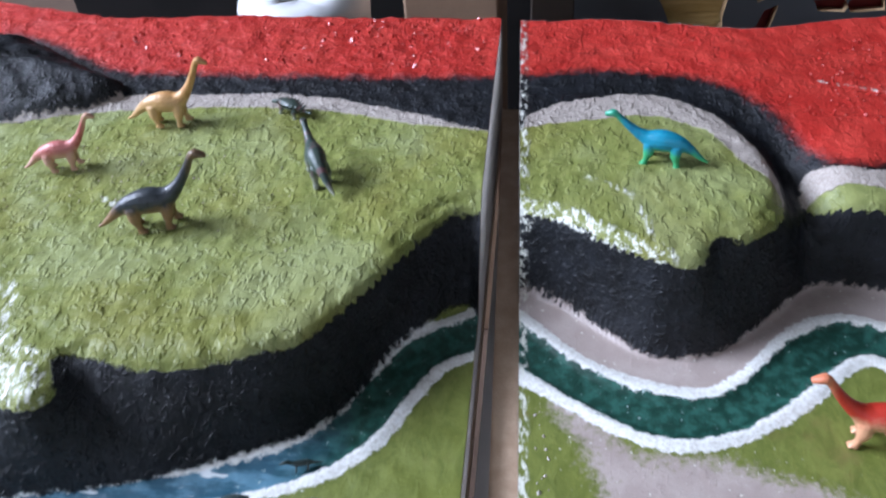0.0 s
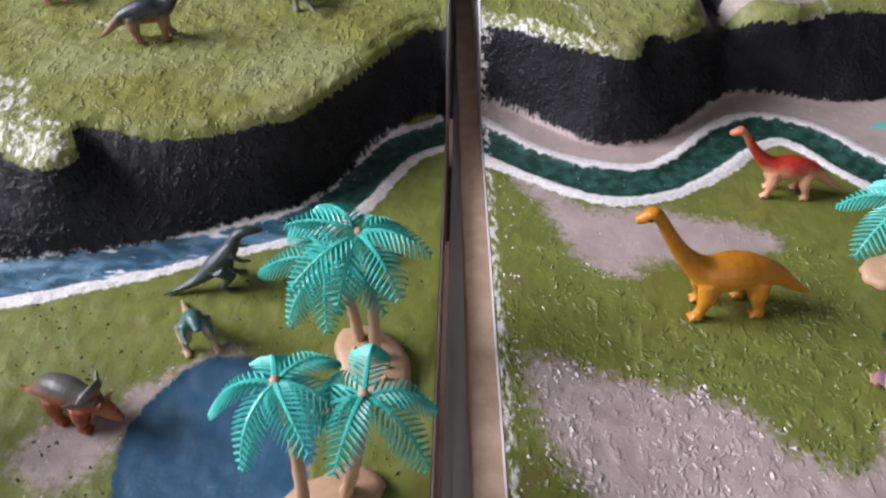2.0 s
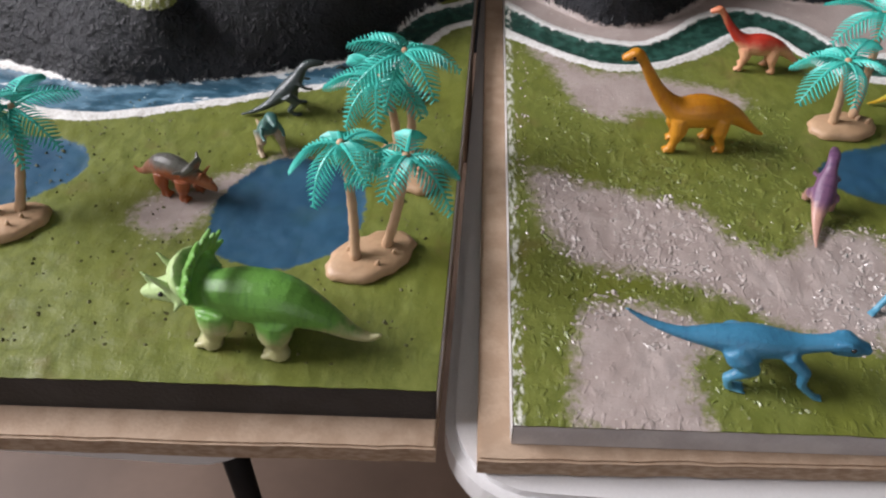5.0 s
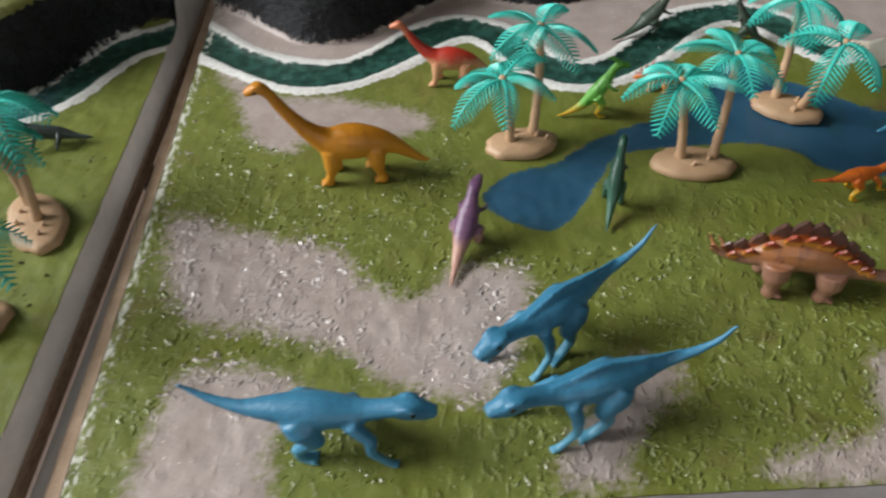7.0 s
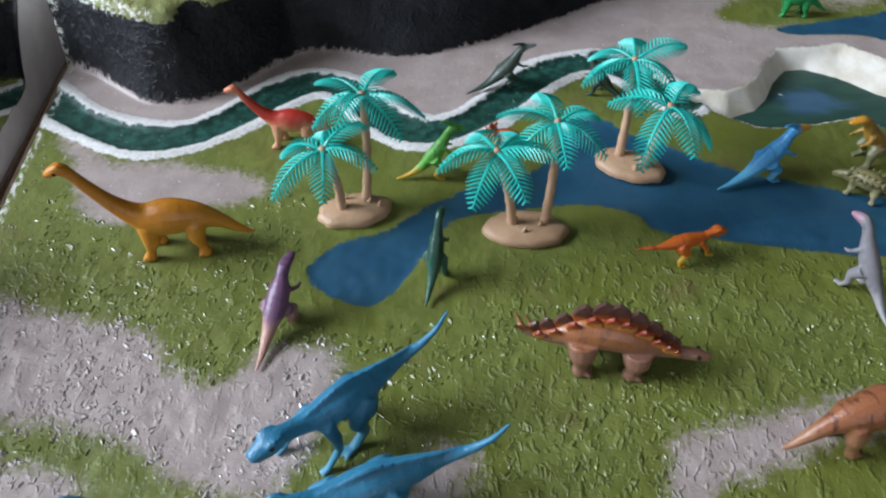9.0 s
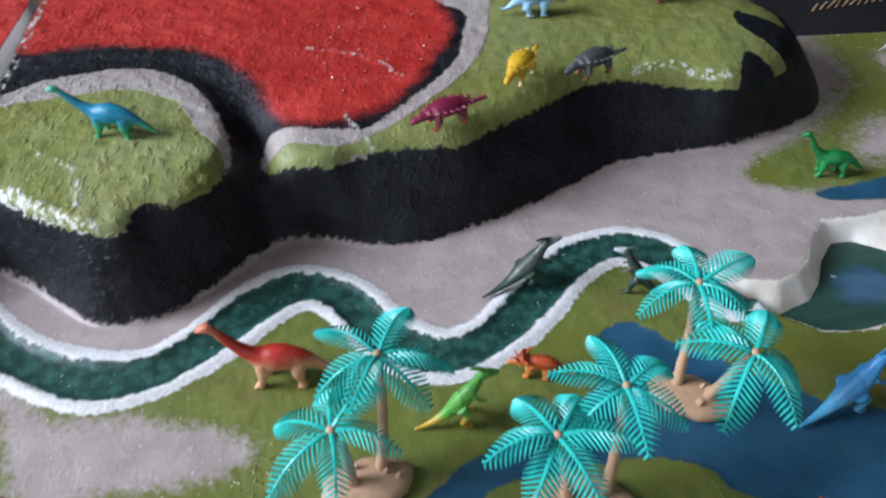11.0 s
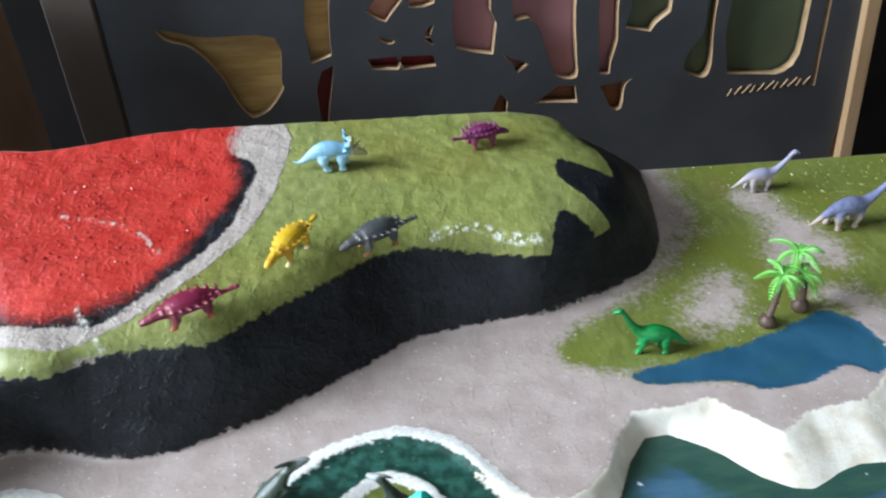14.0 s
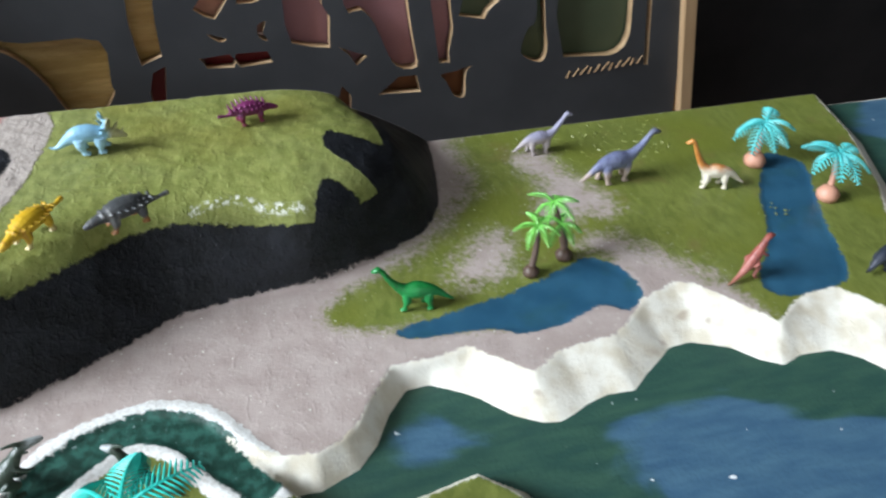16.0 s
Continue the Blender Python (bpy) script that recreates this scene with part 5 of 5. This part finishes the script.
plate_orange = plastic("orange_plate_plastic", (0.30, 0.045, 0.020), (0.58, 0.24, 0.04), (0.40, 0.08, 0.02), None, 0.55, 0.3)
orangeyel = plastic("orange_yellow_plastic", (0.55, 0.12, 0.012), (0.66, 0.38, 0.02), (0.30, 0.05, 0.01), None, 0.42)
bright = plastic("bright_blue_plastic", (0.045, 0.26, 0.50), (0.10, 0.40, 0.62), (0.03, 0.16, 0.36), (0.50, 0.25, 0.03), 0.3)
mustard = plastic("mustard_plastic", (0.36, 0.20, 0.030), (0.20, 0.20, 0.10), (0.15, 0.10, 0.03), (0.55, 0.25, 0.02))
khaki = plastic("khaki_plastic", (0.20, 0.18, 0.075), (0.36, 0.32, 0.17), (0.10, 0.10, 0.04))
greyp = plastic("grey_plastic", (0.23, 0.22, 0.23), (0.30, 0.29, 0.28), (0.16, 0.15, 0.17), (0.35, 0.20, 0.25), 0.2)
rust = plastic("rust_plastic", (0.30, 0.11, 0.045), (0.34, 0.16, 0.08), (0.12, 0.04, 0.02))
marsh = plastic("marsh_green_plastic", (0.040, 0.060, 0.042), (0.030, 0.055, 0.035), (0.075, 0.09, 0.07), (0.34, 0.37, 0.36))
green = plastic("green_plastic", (0.012, 0.22, 0.045), (0.016, 0.24, 0.06), (0.008, 0.15, 0.03))
teal = plastic("teal_green_plastic", (0.015, 0.24, 0.36), (0.05, 0.36, 0.14), (0.01, 0.17, 0.30), (0.04, 0.33, 0.20), 0.34)
magenta = plastic("magenta_plastic", (0.19, 0.012, 0.045), (0.45, 0.10, 0.03), (0.36, 0.10, 0.11), None, 0.20)
canary = plastic("canary_plastic", (0.60, 0.37, 0.015), (0.60, 0.50, 0.22), (0.46, 0.24, 0.01), None, 0.22)
charcoal = plastic("charcoal_plastic", (0.055, 0.058, 0.060), (0.30, 0.12, 0.03), (0.16, 0.16, 0.15), None, 0.22)
paleblue = plastic("pale_blue_plastic", (0.23, 0.45, 0.60), (0.32, 0.54, 0.66), (0.16, 0.34, 0.50), (0.42, 0.40, 0.20), head_at=0.72)
violet = plastic("violet_plastic", (0.13, 0.014, 0.075), (0.20, 0.025, 0.07), (0.24, 0.05, 0.16))
lavender = plastic("lavender_plastic", (0.27, 0.26, 0.34), (0.38, 0.33, 0.32), (0.20, 0.19, 0.28))
slate = plastic("slate_blue_plastic", (0.15, 0.17, 0.27), (0.40, 0.31, 0.26), (0.10, 0.11, 0.20), (0.12, 0.13, 0.18), 0.30)
cream = plastic("cream_orange_plastic", (0.55, 0.22, 0.05), (0.66, 0.60, 0.48), (0.50, 0.16, 0.03), (0.62, 0.26, 0.06), 0.42)
brick = plastic("brick_red_plastic", (0.30, 0.080, 0.060), (0.36, 0.13, 0.10), (0.18, 0.04, 0.03))
navy = plastic("navy_plastic", (0.020, 0.026, 0.040), (0.035, 0.04, 0.055), (0.05, 0.06, 0.08))
pink = plastic("pink_plastic", (0.52, 0.17, 0.15), (0.60, 0.36, 0.27), (0.44, 0.10, 0.09), (0.60, 0.35, 0.24), 0.34)
tan = plastic("tan_orange_plastic", (0.52, 0.28, 0.10), (0.58, 0.36, 0.16), (0.40, 0.19, 0.06))
blackbr = plastic("black_brown_plastic", (0.030, 0.036, 0.042), (0.26, 0.15, 0.070), (0.015, 0.018, 0.022), (0.16, 0.10, 0.055), 0.34)
darkpale = plastic("dark_green_pale_plastic", (0.035, 0.055, 0.045), (0.24, 0.25, 0.21), (0.16, 0.08, 0.08), None, 0.36)
graphite = plastic("graphite_green_plastic", (0.038, 0.055, 0.052), (0.050, 0.070, 0.066), (0.025, 0.04, 0.04))
tealtan = plastic("teal_tan_plastic", (0.045, 0.14, 0.12), (0.42, 0.31, 0.20), (0.03, 0.09, 0.09), None, 0.40)
redgrey = plastic("red_brown_grey_plastic", (0.12, 0.12, 0.10), (0.32, 0.085, 0.028), (0.09, 0.08, 0.07), (0.34, 0.11, 0.04), 0.68)
palegreen = plastic("pale_green_plastic", (0.13, 0.35, 0.060), (0.42, 0.40, 0.20), (0.10, 0.28, 0.05), (0.40, 0.54, 0.24), 0.29, head_at=0.72)

# on the meadow
dinosaur(sauropod, 0.181, 0.111, G, 0.118, 186, yellow, "orange-yellow plastic long-necked dinosaur with raised head", lean=0.02, neck=1.05, eyes=(0.450, 0.031, 0.662))
dinosaur(sauropod, 0.252, 0.226, G, 0.086, 176, redcream, "red and cream plastic long-necked dinosaur by the river", neck=0.85, lean=0.02)
dinosaur(upright, 0.265, 0.046, G, 0.088, 72, purple, "purple and tan plastic dinosaur standing upright at the pond", bend=-0.03, lift=0.58)
dinosaur(upright, 0.366, 0.080, G, 0.062, 75, deepgreen, "dark green plastic dinosaur standing upright at the pond", lift=1.1)
dinosaur(upright, 0.369, 0.183, G, 0.064, 10, lime, "lime green plastic crested dinosaur with yellow feet", lift=1.0, crest=1.0)
dinosaur(horned, 0.424, 0.214, G, 0.044, 165, orange, "small orange-red plastic horned dinosaur", spikes=3)
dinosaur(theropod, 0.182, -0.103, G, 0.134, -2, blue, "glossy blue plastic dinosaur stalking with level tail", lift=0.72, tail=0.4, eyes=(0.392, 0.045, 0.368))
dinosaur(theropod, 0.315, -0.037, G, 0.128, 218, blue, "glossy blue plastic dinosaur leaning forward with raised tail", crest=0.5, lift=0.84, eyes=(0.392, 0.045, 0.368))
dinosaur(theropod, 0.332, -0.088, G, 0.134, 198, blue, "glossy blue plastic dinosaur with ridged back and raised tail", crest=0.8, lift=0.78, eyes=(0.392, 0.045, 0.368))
steg = dinosaur(plated, 0.470, 0.004, G, 0.116, -10, brown, "glossy brown plastic dinosaur with a row of orange-tipped back plates", lift=0.88, eyes=(0.435, 0.033, 0.172))
back_plates(steg, 0.116, 0.88, (plate_dark, plate_orange))
dinosaur(theropod, 0.533, 0.087, G, 0.066, 16, orangeyel, "small orange and yellow plastic running dinosaur", lift=0.92, ground=False, tail=0.0)
dinosaur(upright, 0.618, 0.172, G, 0.088, 22, bright, "bright blue plastic dinosaur with an orange head by the pond", lift=0.66, crest=0.6)
dinosaur(upright, 0.700, 0.186, G, 0.084, 190, mustard, "mustard brown plastic dinosaur with an orange head", lift=0.75)
dinosaur(armoured, 0.683, 0.146, G, 0.052, 140, khaki, "khaki plastic spiny dinosaur beside the pond", lift=1.4)
dinosaur(upright, 0.643, 0.058, G, 0.074, 112, greyp, "grey plastic dinosaur with a pinkish head standing upright", lift=1.0, bend=0.1)
dinosaur(sauropod, 0.610, -0.052, G, 0.118, 12, rust, "rust brown plastic long-tailed dinosaur on bare ground", neck=0.6)
dinosaur(upright, 0.432, 0.300, 0.001, 0.080, 24, marsh, "dark green plastic crested dinosaur with a pale head by the river", lift=0.60, crest=1.0)
dinosaur(upright, 0.508, 0.284, 0.0, 0.060, 150, marsh, "dark green and pale grey plastic crested dinosaur at the river bank", lift=0.85, crest=1.0)
dinosaur(sauropod, 0.713, 0.404, G, 0.066, 174, green, "glossy green plastic long-necked dinosaur by the shore pond", neck=0.9)

# on the black cliff
dinosaur(sauropod, 0.134, 0.404, TOP - 0.001, 0.072, 168, teal, "teal blue and green plastic long-necked dinosaur on the cliff", neck=0.62, lean=0.05)
dinosaur(armoured, 0.383, 0.403, 0.0745, 0.068, 205, magenta, "dark magenta plastic armoured dinosaur with pale spikes", lift=0.95, spike=0.45)
dinosaur(armoured, 0.449, 0.458, TOP, 0.064, 236, canary, "yellow plastic armoured dinosaur on the cliff top", spike=0.3, lift=1.1)
dinosaur(armoured, 0.512, 0.463, 0.0745, 0.066, 207, charcoal, "charcoal grey plastic armoured dinosaur on the cliff top", spike=0.4, lift=1.1)
dinosaur(horned, 0.480, 0.566, TOP, 0.060, 0, paleblue, "pale blue plastic horned dinosaur with a yellowish frill", spikes=5)
dinosaur(armoured, 0.609, 0.586, TOP, 0.054, 14, violet, "dark violet plastic spiky dinosaur on the cliff top", spike=1.6, lift=1.15)

# on the far shore
dinosaur(sauropod, 0.893, 0.597, G, 0.064, 5, lavender, "lavender grey plastic long-necked dinosaur", neck=0.9)
dinosaur(sauropod, 0.949, 0.534, G, 0.084, 8, slate, "slate blue plastic long-necked dinosaur with tan belly", neck=0.75)
dinosaur(sauropod, 1.034, 0.503, G, 0.066, 165, cream, "cream and orange plastic long-necked dinosaur with raised neck", neck=1.25)
dinosaur(upright, 1.000, 0.376, G, 0.056, 20, brick, "brick red plastic dinosaur standing upright at the pond", lift=1.0)
dinosaur(horned, 1.122, 0.360, G, 0.056, 20, navy, "dark navy plastic horned dinosaur near the coast", spikes=3)

# on the turf plateau
P = 0.0675
dinosaur(sauropod, -0.316, 0.397, P, 0.066, 15, pink, "pink and cream plastic long-necked dinosaur on the plateau", neck=1.0)
dinosaur(sauropod, -0.252, 0.462, P, 0.080, 4, tan, "tan orange plastic long-necked dinosaur on the plateau", neck=1.15)
dinosaur(sauropod, -0.213, 0.330, P, 0.086, 16, blackbr, "black and brown plastic long-necked dinosaur on the plateau", neck=0.95)
dinosaur(sauropod, -0.114, 0.392, P, 0.074, 116, darkpale, "dark green plastic dinosaur with a long striped tail", neck=0.35, bend=-0.05)
dinosaur(armoured, -0.156, 0.478, P, 0.046, 150, darkpale, "small dark green plastic dinosaur on the plateau", spike=0.6)

# on the meadow of the smaller panel
dinosaur(upright, -0.126, 0.129, G, 0.084, 18, graphite, "graphite green plastic dinosaur standing upright by the river", lift=0.72)
dinosaur(upright, -0.131, 0.075, G, 0.084, -60, tealtan, "teal and tan plastic dinosaur drinking at the pond", lift=0.75)
dinosaur(horned, -0.187, 0.025, G, 0.072, -20, redgrey, "red-brown plastic horned dinosaur with a grey back", spikes=2, lift=1.05)
dinosaur(horned, -0.097, -0.098, G, 0.142, 174, palegreen, "pale green plastic horned dinosaur with a spiked frill", spikes=11, horn=1.0, lift=0.88, eyes=(0.375, 0.060, 0.255))
dinosaur(crawler, -0.047, 0.150, G, 0.066, 186, graphite, "dark plastic dinosaur half hidden behind a palm", lift=1.6)
dinosaur(crawler, -0.088, 0.184, 0.0, 0.026, 200, graphite, "tiny grey plastic dinosaur in the river", lift=1.6)


# ---- crumbs of plaster ----
def crumbs(name, label, count, area, seed, material, low, high, keep=None, level=0.0, long=1.4, tall=0.8):
    """Small six-sided lumps and short ridges of dried paint, scattered where keep() allows them."""
    rng = np.random.RandomState(seed)
    X, Y = rng.uniform(area[0], area[2], count * 4), rng.uniform(area[1], area[3], count * 4)
    ok = np.nonzero(keep(X, Y))[0] if keep else np.arange(count)
    verts, faces = [], []
    for n in ok[:count]:
        x, y, b0 = X[n], Y[n], len(verts)
        r = low + (high - low) * rng.rand() ** 2
        stretch, turn = rng.uniform(1.0, long), rng.choice((-0.6, 0.9)) + rng.normal(0, 0.5)
        c, s_ = math.cos(turn), math.sin(turn)

        def put(u, w, h):
            verts.append((x + c * u - s_ * w, y + s_ * u + c * w, level + h))

        for k in range(6):
            q = r * rng.uniform(0.7, 1.2)
            put(stretch * q * math.cos(1.0472 * k), q * math.sin(1.0472 * k), -0.0003)
        h = r * tall * rng.uniform(0.6, 1.2)
        put(-0.45 * stretch * r, rng.uniform(-0.2, 0.2) * r, h)
        put(0.45 * stretch * r, rng.uniform(-0.2, 0.2) * r, h * rng.uniform(0.6, 1.0))
        faces += [(b0, b0 + 1, b0 + 7), (b0 + 1, b0 + 2, b0 + 6, b0 + 7), (b0 + 2, b0 + 3, b0 + 6), (b0 + 3, b0 + 4, b0 + 6), (b0 + 4, b0 + 5, b0 + 7, b0 + 6), (b0 + 5, b0, b0 + 7)]
    me = bpy.data.meshes.new(name)
    me.from_pydata(verts, [], faces)
    me.materials.append(material)
    tagged(new(name, me), label, "crumbs", kind="stuff")


def bare(X, Y):
    f = np.full(X.shape, -1.0)
    for spot in BARE_SPOTS:
        f = np.maximum(f, area_field(spot, X, Y, 3))
    return f + 0.012 * wavy(X, Y, 60, 21)


def meadow(X, Y):
    """Thick paint in drifts, none on the pond or the bare ground."""
    pond = (X > 0.27) & (Y > 0.05 + 0.10 * np.abs(X - 0.45))
    return ~pond & (bare(X, Y) < -0.002) & (wavy(X, Y, 16, 22) > -0.12)


GRAVEL = two_tone("plaster_crumbs", (0.56, 0.50, 0.46), (0.44, 0.37, 0.335), 300, 0.22, 0.2, 0.0005)
TURF_CRUMB = two_tone("green_crumbs", (0.190, 0.225, 0.055), (0.140, 0.170, 0.035), 300, 0.24, 0.2, 0.0005)
TURF_LIGHT = two_tone("light_turf_crumbs", (0.24, 0.26, 0.075), (0.17, 0.19, 0.045), 300, 0.42, 0.2, 0.0005)
SOIL = two_tone("dark_crumbs", (0.085, 0.088, 0.028), (0.140, 0.135, 0.048), 300, 0.7, 0.2, 0.0005)
crumbs("plaster_crumbs", "pale plaster crumbs stuck to the bare ground", 1500, (0.07, -0.09, 0.31, 0.08), 3, GRAVEL, 0.0005, 0.0020, lambda X, Y: (bare(X, Y) > -0.006) & (wavy(X, Y, 18, 23) > -0.16), tall=0.5, long=2.0)
crumbs("paint_crumbs", "small lumps and ridges of green paint on the meadow", 4200, (0.07, -0.13, 0.78, 0.19), 4, TURF_CRUMB, 0.0006, 0.0020, meadow, long=2.6, tall=0.45)
crumbs("soil_crumbs", "olive brown crumbs scattered on the meadow", 620, (-0.30, -0.12, 0.0, 0.14), 5, SOIL, 0.0005, 0.0015, lambda X, Y: ((X + 0.105) / 0.06) ** 2 + ((Y - 0.012) / 0.062) ** 2 > 1)
crumbs("plaster_crumbs", "white plaster chips along the panel edge", 110, (0.052, -0.13, 0.062, 0.24), 6, GRAVEL, 0.0006, 0.0016)
crumbs("plaster_crumbs", "white plaster flecks on the cliff tops", 420, (-0.36, 0.26, 0.0, 0.43), 7, GRAVEL, 0.0004, 0.0010, lambda X, Y: Y > 0.300 + 0.95 * (np.maximum(X, -0.11) + 0.10), 0.0668)
crumbs("paint_crumbs", "crumbs of light green paint on the far shore", 320, (0.80, 0.44, 1.12, 0.64), 8, TURF_LIGHT, 0.0005, 0.0016, lambda X, Y: wavy(X, Y, 14, 24) + 1.2 * (Y - 0.55) > 0.02, long=2.0)
RED_CRUMB = two_tone("red_crumbs", (0.46, 0.035, 0.022), (0.36, 0.020, 0.014), 300, 0.25, 0.2, 0.0005)
crumbs("lava_crumbs", "glossy red lumps of paint on the lava field", 330, (-0.36, 0.545, 0.0, 0.655), 9, RED_CRUMB, 0.0008, 0.0030, lambda X, Y: Y > 0.555 + 0.18 * np.maximum(-0.25 - X, 0), 0.0690, tall=1.0)
crumbs("lava_crumbs", "small red flecks of paint on the lava slope", 260, (0.24, 0.43, 0.385, 0.60), 10, RED_CRUMB, 0.0006, 0.0014, lambda X, Y: Y > 0.44 + 1.2 * np.abs(X - 0.30) ** 1.2, 0.0768)
